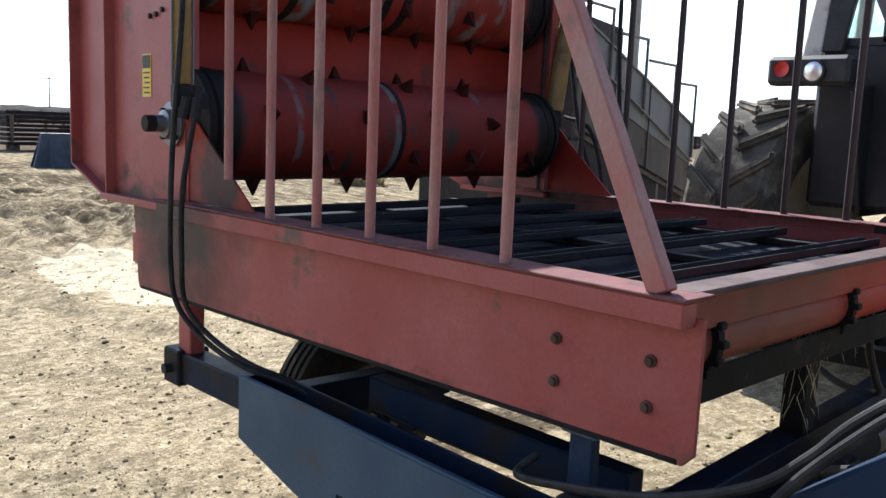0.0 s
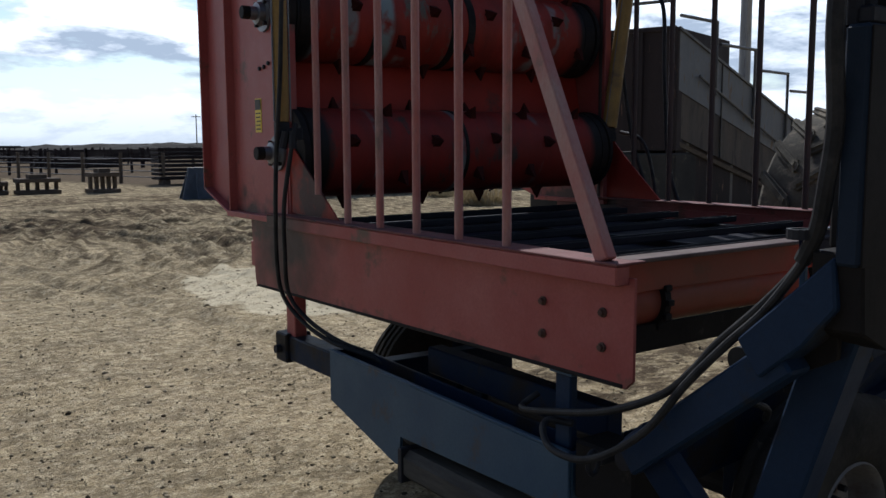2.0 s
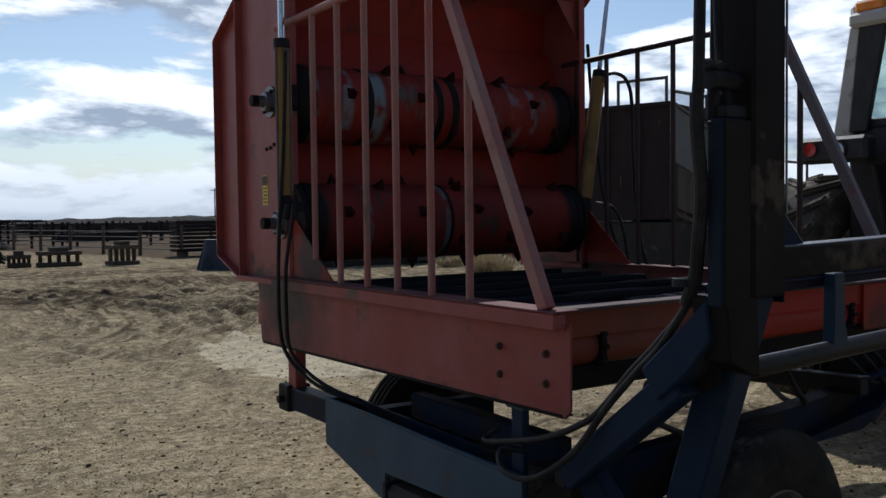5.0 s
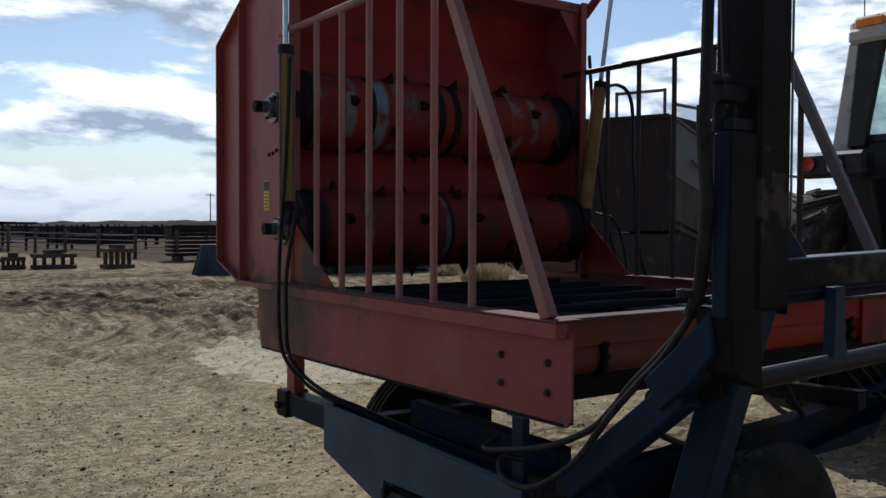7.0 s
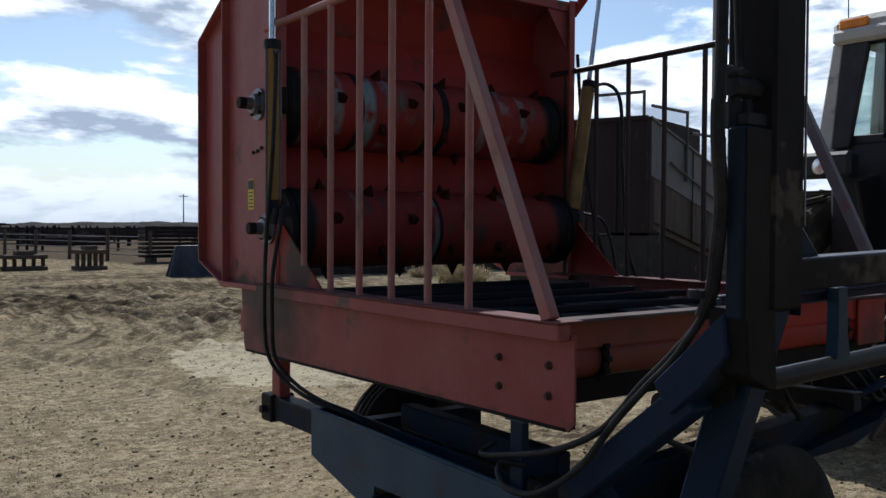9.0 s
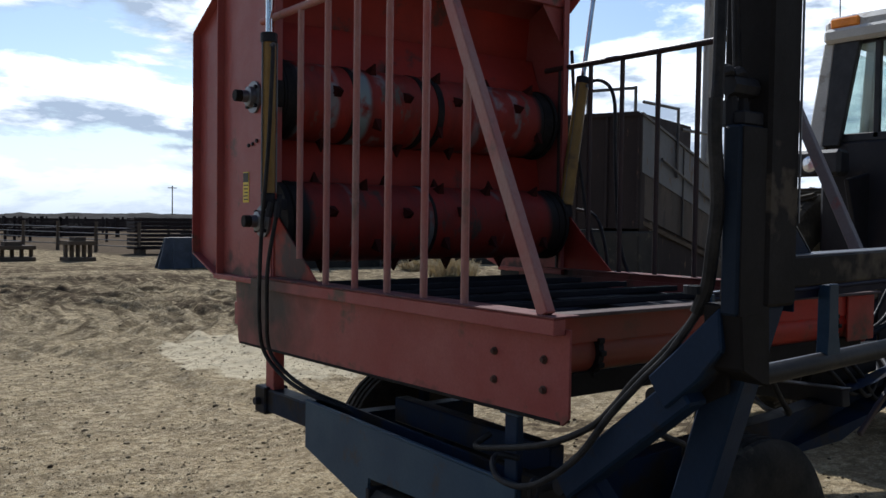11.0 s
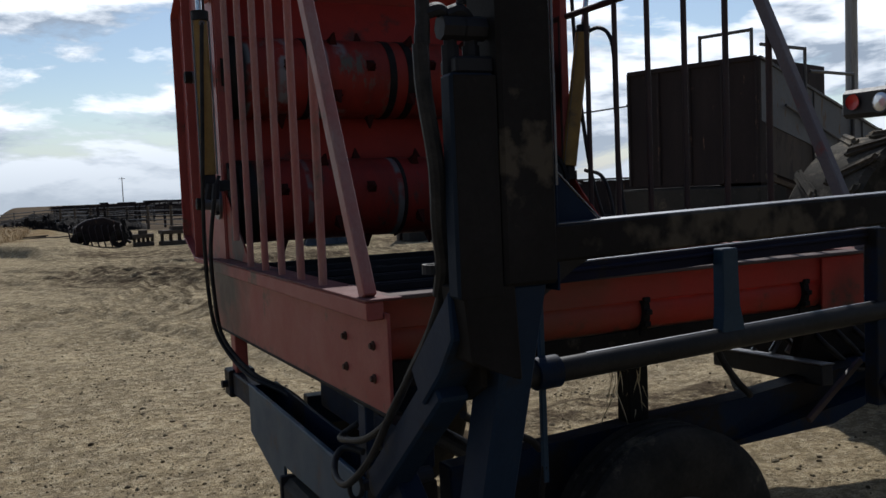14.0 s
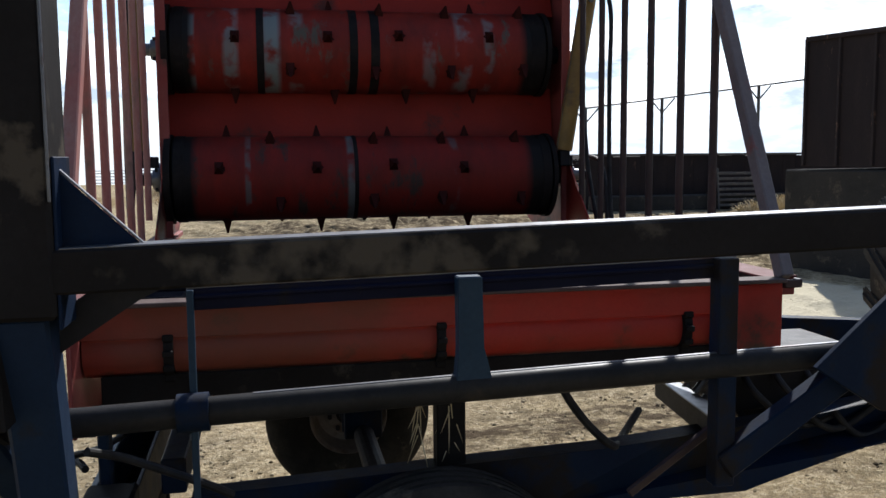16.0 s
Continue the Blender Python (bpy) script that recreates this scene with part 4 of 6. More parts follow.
part("top_scraper", plate([(0.02, 2.72, 3.05), (W - 0.02, 2.72, 3.05), (W - 0.02, 2.62, 2.79), (0.02, 2.62, 2.79)], (0, 1, -0.3), 0.006, 0), RED_SHEET, wagon, "red scraper sheet above the upper drum")

# slatted chain floor of the bed
part("bed_floor", box(0.012, W - 0.012, 0.145, 2.88, 1.405, 1.413, 0), BED_BLACK, wagon, "black greasy bed floor plate with dull scuffs")
for k in range(6):
    y = 0.44 + k * 0.40
    s = part("floor_slat", box(0.05, 2.13, y - 0.032, y + 0.032, 1.447, 1.453, 0.001), BED_BLACK, wagon, "black steel conveyor slat with thin worn lips")
    for e in (-0.03, 0.03):
        part("slat_lip", box(0.05, 2.13, y + e - 0.003, y + e + 0.003, 1.453, 1.478, 0.001), STEEL_DARK, s)
for x in (0.262, 1.105, 1.956):
    part("chain_run", box(x - 0.018, x + 0.018, 0.22, 2.8, 1.417, 1.445, 0.003), GREASE, wagon, "greasy conveyor chain")
for y in (0.75, 1.5, 2.25, 2.85):
    part("cross_member", box(0.01, W - 0.01, y - 0.04, y + 0.04, 1.2, 1.34, 0.004), RED, wagon)
part("front_cap", box(0.03, W - 0.02, 0.05, 0.14, 1.509, 1.523, 0.003), CAP, wagon, "worn reddish-grey steel cap on the front beam")
part("front_beam", box(0.008, W - 0.008, 0.105, 0.120, 1.405, 1.505, 0.003), RED_DUSTY, wagon, "bright red front cross plate")
part("front_end_plate", box(2.04, W - 0.012, 0.09, 0.102, 1.275, 1.503, 0.003), END_RED, wagon, "red end plate smeared with black grease")
part("front_roller", rod((0.012, 0.2, 1.36), (2.07, 0.2, 1.36), 0.085, seg=32), RED_DUSTY, wagon, "bright red tail roller tube", smooth=True)
part("roller_shield", box(0.06, W - 0.06, 0.13, 0.142, 1.2, 1.29, 0.003), GRIME, wagon)
for x in (0.262, 1.105, 1.956):
    b = lathe([(-0.014, 0.05), (-0.014, 0.105), (0.014, 0.105), (0.014, 0.05)], (x, 0.2, 1.36), "x", 24)
    for k in range(14):
        a = k * 2 * math.pi / 14
        c = Vector((x, 0.2 + 0.108 * math.cos(a), 1.36 + 0.108 * math.sin(a)))
        bar(c - Vector((0.016, 0, 0)), c + Vector((0.016, 0, 0)), 0.02, 0.02, 0.003, bm=b)
    part("chain_sprocket", b, GREASE, wagon, "black greasy chain wrapped on a sprocket")

# tall lift cylinders, hoses and warning label on the housing
for p0, p1, wall in (((-0.105, 2.20, 1.99), (-0.105, 2.20, 2.80), 0.0), ((W - 0.05, 2.30, 1.98), (W + 0.09, 2.30, 2.85), W)):
    p0, p1 = Vector(p0), Vector(p1)
    u = (p1 - p0).normalized()
    c = part("lift_cylinder", rod(p0, p1, 0.038 if wall == 0 else 0.048, seg=20, bevel=0.003), OCHRE, wagon, "ochre-painted hydraulic cylinder with chrome rod", smooth=True)
    part("gland", rod(p1, p1 + u * 0.05, 0.046, seg=20, bevel=0.003), STEEL_DARK, c)
    part("cylinder_rod", rod(p1 + u * 0.05, p1 + u * 0.95, 0.018, seg=16), CHROME, c, smooth=True)
    for s in (-1, 1):
        o = Vector((s * 0.043, -0.012, 0))
        part("tie_rod", rod(p0 + o, p1 + o, 0.005, seg=8), STEEL_WORN, c, smooth=True)
    part("clevis", box(p0.x - 0.03, p0.x + 0.03, p0.y - 0.03, p0.y + 0.03, p0.z - 0.09, p0.z, 0.005), STEEL_DARK, c)
    part("port", rod(p1 + Vector((0, -0.06, -0.02)), p1 - Vector((0, 0, 0.02)), 0.014, seg=10), STEEL_WORN, c)
    part("mount_bracket", box(min(p0.x, wall), max(p0.x, wall), p0.y - 0.02, p0.y + 0.06, p0.z - 0.09, p0.z - 0.03, 0.004), STEEL_DARK, c)
hoses = [
    [(-0.105, 2.15, 2.78), (-0.12, 2.13, 2.6), (-0.14, 2.13, 2.2), (-0.15, 2.17, 1.85), (-0.15, 2.2, 1.55), (-0.13, 2.24, 1.28), (-0.1, 2.24, 1.12), (-0.05, 2.12, 1.0), (0.0, 1.92, 0.93), (0.1, 1.7, 0.88), (0.15, 1.5, 0.82)],
    [(-0.07, 2.12, 1.98), (-0.1, 2.1, 1.88), (-0.13, 2.14, 1.6), (-0.12, 2.17, 1.35), (-0.09, 2.2, 1.14), (-0.04, 2.1, 1.02), (0.02, 1.9, 0.94), (0.13, 1.7, 0.88), (0.18, 1.5, 0.82)],
    [(-0.07, 2.3, 3.2), (-0.075, 2.26, 2.7), (-0.08, 2.25, 2.2), (-0.08, 2.2, 1.95)],
]
for line in hoses:
    part("hydraulic_hose", tube(line, 0.011), HOSE, wagon, smooth=True)
for p0, p1 in (((-0.13, 2.14, 1.86), (-0.115, 2.13, 1.94)), ((-0.1, 2.1, 1.86), (-0.09, 2.1, 1.94))):
    part("hose_coupling", rod(p0, p1, 0.021, seg=8), STEEL_DARK, wagon)
decal = part("warning_label", box(-0.0085, -0.0065, 2.655, 2.735, 1.945, 2.125, 0), YELLOW, wagon, "yellow and black warning label")
part("label_header", box(-0.0105, -0.0087, 2.66, 2.73, 2.065, 2.12, 0), BLACK_INK, decal)
for k in range(5):
    part("print_line", box(-0.0105, -0.0087, 2.665 + 0.004 * (k % 2), 2.725 - 0.006 * (k % 3), 2.05 - k * 0.021 - 0.007, 2.05 - k * 0.021, 0), BLACK_INK, decal)
for y, z in ((2.545, 2.30), (2.60, 2.285), (2.655, 2.28)):
    part("bolt", rod((-0.006, y, z), (-0.018, y, z), 0.011, seg=6), STEEL_DARK, wagon)

# right-hand hoses
for line in ([(W + 0.1, 2.35, 2.84), (W + 0.12, 2.15, 2.86), (W + 0.12, 2.02, 2.72), (W + 0.1, 1.98, 2.3), (W + 0.08, 1.9, 1.7), (W + 0.06, 1.7, 1.3)],
             [(W + 0.12, 2.36, 1.95), (W + 0.14, 2.2, 1.9), (W + 0.14, 2.1, 1.7), (W + 0.1, 2.0, 1.3)],
             [(W + 0.08, 2.4, 3.1), (W + 0.06, 2.32, 2.5), (W + 0.06, 2.2, 1.9), (W + 0.08, 2.05, 1.5)]):
    part("hydraulic_hose", tube(line, 0.013), HOSE, wagon, smooth=True)

# legs, blue outrigger box and lower frame
part("rear_leg", box(0.015, 0.085, 2.36, 2.46, 0.84, 1.11, 0.005), RED, wagon)
part("front_leg", box(0.01, 0.045, 0.285, 0.36, 0.86, 1.13, 0.005), ARM_BLUE, wagon)
part("front_leg_foot", box(0.0, 0.08, 0.27, 0.38, 1.115, 1.128, 0.003), BLUE, wagon)
face = [(1.9, 0.9), (1.9, 0.655), (1.33, 0.51), (1.29, 0.51), (1.28, 0.645), (0.252, 0.665), (0.252, 0.86)]
ob = part("outrigger_box", plate([(-0.02, y, z) for y, z in face], (1, 0, 0), 0.014, 0.003), BLUE, wagon, "dull blue welded steel box beam with a cut-out")
# back, far end and tray take darker colours for the box's shaded inside
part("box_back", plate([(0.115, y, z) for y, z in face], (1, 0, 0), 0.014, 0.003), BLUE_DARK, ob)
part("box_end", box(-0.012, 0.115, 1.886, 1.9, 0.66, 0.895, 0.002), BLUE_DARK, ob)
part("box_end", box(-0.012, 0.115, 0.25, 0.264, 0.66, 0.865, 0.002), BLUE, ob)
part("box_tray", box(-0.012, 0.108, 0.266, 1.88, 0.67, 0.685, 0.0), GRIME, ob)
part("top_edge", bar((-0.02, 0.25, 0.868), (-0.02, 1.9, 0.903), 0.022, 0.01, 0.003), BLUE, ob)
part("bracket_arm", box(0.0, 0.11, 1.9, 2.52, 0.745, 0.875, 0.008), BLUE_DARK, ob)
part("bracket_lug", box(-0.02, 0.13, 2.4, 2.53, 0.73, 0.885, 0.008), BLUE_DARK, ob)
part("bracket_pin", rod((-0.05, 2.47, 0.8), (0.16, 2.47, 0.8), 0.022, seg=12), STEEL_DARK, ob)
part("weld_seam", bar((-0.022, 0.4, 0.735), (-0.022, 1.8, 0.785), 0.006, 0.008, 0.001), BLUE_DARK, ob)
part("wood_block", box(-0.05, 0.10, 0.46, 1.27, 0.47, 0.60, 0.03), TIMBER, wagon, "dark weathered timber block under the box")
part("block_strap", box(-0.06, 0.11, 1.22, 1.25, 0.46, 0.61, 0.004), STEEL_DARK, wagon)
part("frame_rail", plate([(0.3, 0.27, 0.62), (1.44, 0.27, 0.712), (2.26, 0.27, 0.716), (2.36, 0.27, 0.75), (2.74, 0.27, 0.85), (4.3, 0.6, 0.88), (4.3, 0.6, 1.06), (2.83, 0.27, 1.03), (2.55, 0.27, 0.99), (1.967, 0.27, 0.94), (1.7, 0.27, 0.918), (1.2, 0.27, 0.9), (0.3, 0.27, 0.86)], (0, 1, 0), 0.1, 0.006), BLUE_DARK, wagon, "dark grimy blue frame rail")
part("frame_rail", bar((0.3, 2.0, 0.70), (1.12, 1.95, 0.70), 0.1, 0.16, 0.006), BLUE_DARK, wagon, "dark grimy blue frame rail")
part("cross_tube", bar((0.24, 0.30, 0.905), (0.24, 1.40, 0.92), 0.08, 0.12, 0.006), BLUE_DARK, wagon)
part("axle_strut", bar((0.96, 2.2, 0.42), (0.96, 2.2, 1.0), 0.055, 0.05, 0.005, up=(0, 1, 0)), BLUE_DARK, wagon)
# invented beam, here to throw the shadow band on the ground
part("tongue_beam", bar((2.25, 2.40, 0.95), (4.95, 1.43, 0.90), 0.10, 0.16, 0.008), BLUE_DARK, wagon, "unseen dark blue beam added to cast a shadow band")
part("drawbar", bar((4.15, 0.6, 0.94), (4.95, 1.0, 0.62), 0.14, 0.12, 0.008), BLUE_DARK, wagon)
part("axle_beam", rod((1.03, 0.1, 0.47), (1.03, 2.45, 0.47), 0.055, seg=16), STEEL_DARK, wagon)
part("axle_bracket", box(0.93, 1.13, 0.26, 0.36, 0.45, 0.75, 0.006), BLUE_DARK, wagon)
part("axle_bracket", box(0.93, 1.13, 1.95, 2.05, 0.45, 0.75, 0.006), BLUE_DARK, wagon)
part("support_post", bar((1.16, 0.27, 0.88), (1.16, 0.27, 1.28), 0.10, 0.08, 0.006, up=(0, 1, 0)), GRIME, wagon, "rust-brown support post")


def wheel(x, y, r, half, sign):
    t = bmesh.new()
    prof = [(-half * 0.72, r * 0.455), (-half * 0.86, r * 0.5), (-half * 1.0, r * 0.62), (-half * 1.03, r * 0.78), (-half * 0.92, r * 0.92), (-half * 0.74, r * 0.98)]
    for k in range(4):
        a = -half * 0.66 + k * half * 0.36
        prof += [(a, r), (a + half * 0.2, r), (a + half * 0.22, r * 0.972), (a + half * 0.33, r * 0.972)]
    prof += [(half * 0.74, r * 0.98), (half * 0.92, r * 0.92), (half * 1.03, r * 0.78), (half * 1.0, r * 0.62), (half * 0.86, r * 0.5), (half * 0.72, r * 0.455)]
    wh = part("wheel", lathe(prof, (x, y, r), "y", 56, t), RUBBER, wagon, "dusty ribbed implement tyre on a steel rim", smooth=True)
    s = sign
    rim = [(s * half * 0.8, r * 0.475), (s * half * 0.86, r * 0.46), (s * half * 0.78, r * 0.435), (s * half * 0.6, r * 0.42), (s * half * 0.1, r * 0.40), (-s * half * 0.08, r * 0.37), (-s * half * 0.02, r * 0.3), (s * half * 0.12, r * 0.27), (s * half * 0.12, r * 0.12)]
    part("rim", lathe(rim, (x, y, r), "y", 40), RIM, wh, "dusty grey dished steel rim", smooth=True)
    part("rim_barrel", lathe([(-half * 0.8, r * 0.475), (-half * 0.6, r * 0.43), (half * 0.1, r * 0.41)] if s > 0 else [(half * 0.8, r * 0.475), (half * 0.6, r * 0.43), (-half * 0.1, r * 0.41)], (x, y, r), "y", 40), RIM, wh, smooth=True)
    part("hub_cap", lathe([(s * half * 0.1, r * 0.15), (s * half * 0.3, r * 0.145), (s * half * 0.36, r * 0.11), (s * half * 0.66, r * 0.1), (s * half * 0.7, r * 0.08), (s * half * 0.71, 0)], (x, y, r), "y", 24), STEEL_DARK, wh, smooth=True)
    for k in range(8):
        a = k * math.pi / 4 + 0.2
        c = Vector((x + r * 0.225 * math.cos(a), y + s * half * 0.1, r + r * 0.225 * math.sin(a)))
        part("wheel_nut", rod(c, c + Vector((0, s * 0.03, 0)), 0.014, seg=6), STEEL_DARK, wh)
    return wh


wheel(1.08, 0.0, 0.475, 0.135, -1)
wheel(0.98, 2.42, 0.47, 0.13, -1)

# blue loader mast and rack at the near side
mast = part("loader_mast", box(0.0, 0.152, -0.76, -0.60, 1.62, 4.2, 0.01), MAST_GRIME, wagon, "tall grimed box-section loader mast with mud splashes")
tubeb = part("mast_sleeve", box(-0.122, -0.002, -0.748, -0.69, 1.60, 2.13, 0.008), SLEEVE, mast, "grimy blue mast sleeve with its shaded front coloured dark")
# near-black plate puts the sleeve's shaded side into colour
part("sleeve_face", box(-0.117, -0.004, -0.754, -0.749, 1.60, 2.125, 0.002), GRIME, tubeb)
part("mast_foot", plate([(-0.112, -0.69, 1.63), (0.03, -0.69, 1.63), (0.042, -0.69, 1.39), (0.002, -0.69, 1.405), (-0.094, -0.69, 1.446)], (0, 1, 0), 0.126, 0.006), GRIME, mast)
part("mast_gusset", plate([(0.15, -0.70, 1.925), (0.325, -0.70, 1.755), (0.15, -0.70, 1.755)], (0, 1, 0), 0.012), BLUE_DARK, mast)
# thin bright strips imitate sunlit edges on the mast corner and gusset
part("worn_corner", box(0.1475, 0.1535, -0.7635, -0.7575, 1.86, 4.18, 0.001), STEEL_WORN, mast, "bright strip standing in for the sunlit mast corner")
part("gusset_edge", bar((0.155, -0.70, 1.9265), (0.325, -0.70, 1.7615), 0.014, 0.004, 0.001), STEEL_WORN, mast)
part("mast_slot_plate", box(0.153, 0.16, -0.75, -0.61, 1.6, 1.95, 0.002), BLUE_DARK, mast)
part("corner_brace", plate([(0.10, -0.61, 1.60), (0.10, -0.61, 1.51), (0.29, -0.61, 1.635), (0.42, -0.61, 1.70), (0.25, -0.61, 1.70)], (0, 1, 0), 0.02), STEEL_DARK, mast)
for k, x in enumerate((-0.09, -0.035)):
    f = part("hose_fitting", rod((x, -0.69, 2.13), (x, -0.69, 2.2), 0.022, seg=8), STEEL_DARK, tubeb)
    part("fitting_elbow", tube([(x, -0.69, 2.19), (x, -0.69, 2.25), (x - 0.03, -0.70, 2.28), (x - 0.07, -0.70, 2.27)], 0.017, 8), STEEL_DARK, tubeb, smooth=True)
    part("fitting_nut", rod((x - 0.03, -0.70, 2.24), (x + 0.03, -0.70, 2.24), 0.03, seg=8), STEEL_DARK, tubeb)
part("valve_block", box(-0.10, 0.0, -0.74, -0.65, 2.13, 2.17, 0.006), STEEL_DARK, tubeb)
mast_hoses = [
    [(-0.13, -0.668, 1.78), (-0.11, -0.64, 1.7), (-0.085, -0.587, 1.591), (-0.090, -0.492, 1.480), (-0.090, -0.362, 1.357), (-0.095, -0.291, 1.273), (-0.095, -0.184, 1.179), (-0.085, 0.032, 1.077), (-0.050, 0.306, 1.000), (-0.010, 0.507, 0.958), (0.06, 0.5, 1.0)],
    [(-0.155, -0.70, 2.27), (-0.174, -0.70, 2.22), (-0.165, -0.695, 2.09), (-0.138, -0.69, 1.92), (-0.125, -0.668, 1.78), (-0.105, -0.64, 1.7), (-0.100, -0.621, 1.628), (-0.100, -0.512, 1.475), (-0.105, -0.401, 1.364), (-0.120, -0.290, 1.239), (-0.145, -0.181, 1.089), (-0.155, -0.047, 0.983), (-0.150, 0.084, 0.925), (-0.130, 0.225, 0.916), (-0.100, 0.297, 0.950), (-0.060, 0.312, 0.973), (-0.020, 0.240, 0.971)],
    [(-0.05, -0.66, 3.2), (-0.06, -0.67, 2.7), (-0.05, -0.68, 2.3)],
    [(0.1, -0.3, 1.2), (0.174, -0.22, 1.152), (0.28, -0.2, 1.1), (0.379, -0.2, 1.057), (0.45, -0.15, 1.0)],
]
part("hose_sheath", tube([(-0.172, -0.70, 2.2), (-0.165, -0.695, 2.09), (-0.14, -0.69, 1.92), (-0.128, -0.668, 1.78), (-0.108, -0.64, 1.68), (-0.1, -0.6, 1.6)], 0.02), HOSE, wagon, "black fabric sheath round the mast hoses", smooth=True)
part("hydraulic_hose", tube([(-0.13, -0.69, 3.3), (-0.14, -0.69, 2.7), (-0.16, -0.70, 2.4), (-0.165, -0.70, 2.2)], 0.017), HOSE, wagon, smooth=True)
for line in mast_hoses:
    part("hydraulic_hose", tube(line, 0.012), HOSE, wagon, smooth=True)
part("hose_clamp", lathe([(-0.012, 0.02), (-0.012, 0.03), (0.012, 0.03), (0.012, 0.02)], (-0.115, -0.6, 1.665), "z", 14), STEEL_DARK, wagon)

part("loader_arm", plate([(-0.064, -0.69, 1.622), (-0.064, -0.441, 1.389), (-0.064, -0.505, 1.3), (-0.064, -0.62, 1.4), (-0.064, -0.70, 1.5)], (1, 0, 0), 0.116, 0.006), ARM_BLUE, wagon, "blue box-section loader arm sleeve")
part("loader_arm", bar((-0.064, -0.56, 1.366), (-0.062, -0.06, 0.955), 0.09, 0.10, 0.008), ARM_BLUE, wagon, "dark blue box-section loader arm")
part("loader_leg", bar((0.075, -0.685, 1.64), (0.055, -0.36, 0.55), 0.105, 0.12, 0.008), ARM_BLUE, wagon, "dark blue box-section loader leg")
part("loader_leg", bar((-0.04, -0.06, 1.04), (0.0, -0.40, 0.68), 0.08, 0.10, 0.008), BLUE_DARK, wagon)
part("pivot_plate", box(-0.015, 0.14, -0.02, 0.24, 0.72, 0.92, 0.01), GRIME, wagon)
part("elbow_gusset", plate([(-0.012, -0.66, 1.6), (-0.012, -0.50, 1.345), (-0.012, -0.56, 1.31), (-0.012, -0.65, 1.36)], (1, 0, 0), 0.02), GRIME, mast)
part("pivot_pin", rod((-0.10, -0.05, 0.95), (0.1, -0.05, 0.95), 0.03, seg=16), STEEL_DARK, wagon)
eye = part("lever_eye", tube([(-0.119 + 0.022 * math.cos(a * 0.7854), 0.05, 0.918 + 0.036 * math.sin(a * 0.7854)) for a in range(9)], 0.008, 8, 4), STEEL_DARK, wagon, "dark steel eye of a latch lever", smooth=True)
part("lever_shank", bar((-0.10, 0.05, 0.92), (0.0, 0.05, 0.924), 0.028, 0.03, 0.004), STEEL_DARK, eye)
part("ram_rod", rod((0.02, 0.42, 0.66), (-0.02, -0.32, 0.58), 0.017, seg=16), CHROME, wagon, "bright chrome ram rod", smooth=True)

rack_top = part("rack_beam", bar((0.14, -0.71, 1.717), (2.75, -0.71, 1.78), 0.09, 0.092, 0.006), BEAM_GRIME, wagon, "grimed box beam with patches of bare mud")
# bright strip gives the worn beam top its white sun highlight
part("worn_top", bar((0.16, -0.71, 1.7645), (2.74, -0.71, 1.8275), 0.078, 0.004, 0.001), STEEL_WORN, rack_top, "bright strip for the highlight on the worn beam top")
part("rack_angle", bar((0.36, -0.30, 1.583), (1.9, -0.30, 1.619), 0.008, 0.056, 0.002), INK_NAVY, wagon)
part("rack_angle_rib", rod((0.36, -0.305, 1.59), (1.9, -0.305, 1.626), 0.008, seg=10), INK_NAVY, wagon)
# lip in pale steel instead of navy, to paint its sunlit line
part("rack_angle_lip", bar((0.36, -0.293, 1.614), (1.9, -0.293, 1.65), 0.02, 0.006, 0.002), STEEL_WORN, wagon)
rack_pipe = part("rack_pipe", rod((0.05, -0.33, 1.285), (2.25, -0.33, 1.352), 0.038, seg=20), PIPE_WORN, wagon, "dark round rack pipe with a highlight strip along the top", smooth=True)
# sun highlight modelled as a pale strip, only along the lit length
part("pipe_shine", bar((0.52, -0.33, 1.3368), (2.24, -0.33, 1.3895), 0.014, 0.003, 0.001), STEEL_WORN, rack_pipe, "bright strip imitating the sun highlight on the pipe")
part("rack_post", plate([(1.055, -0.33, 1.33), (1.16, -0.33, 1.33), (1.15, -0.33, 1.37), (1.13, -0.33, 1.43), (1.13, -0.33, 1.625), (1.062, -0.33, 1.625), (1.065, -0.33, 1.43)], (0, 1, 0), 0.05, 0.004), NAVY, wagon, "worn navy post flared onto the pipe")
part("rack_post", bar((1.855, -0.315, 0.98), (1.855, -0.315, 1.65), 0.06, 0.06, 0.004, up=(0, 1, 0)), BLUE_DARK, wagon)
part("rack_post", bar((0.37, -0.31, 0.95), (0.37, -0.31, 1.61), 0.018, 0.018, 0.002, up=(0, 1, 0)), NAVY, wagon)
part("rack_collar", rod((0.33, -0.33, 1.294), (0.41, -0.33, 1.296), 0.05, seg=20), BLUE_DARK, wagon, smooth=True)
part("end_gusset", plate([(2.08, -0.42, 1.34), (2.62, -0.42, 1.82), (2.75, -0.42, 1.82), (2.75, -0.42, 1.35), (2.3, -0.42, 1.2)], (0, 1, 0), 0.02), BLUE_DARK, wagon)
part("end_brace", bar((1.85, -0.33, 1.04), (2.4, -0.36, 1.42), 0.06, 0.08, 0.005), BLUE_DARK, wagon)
part("rust_strut", bar((1.62, -0.2, 0.925), (1.91, -0.2, 1.125), 0.02, 0.025, 0.003), POST_DARK, wagon)
angle_web = part("hitch_channel", bar((2.27, 0.97, 0.915), (2.10, 0.12, 0.98), 0.06, 0.09, 0.005), STEEL_DARK, wagon, "dark steel channel with a top flange coloured pale as if sunlit")
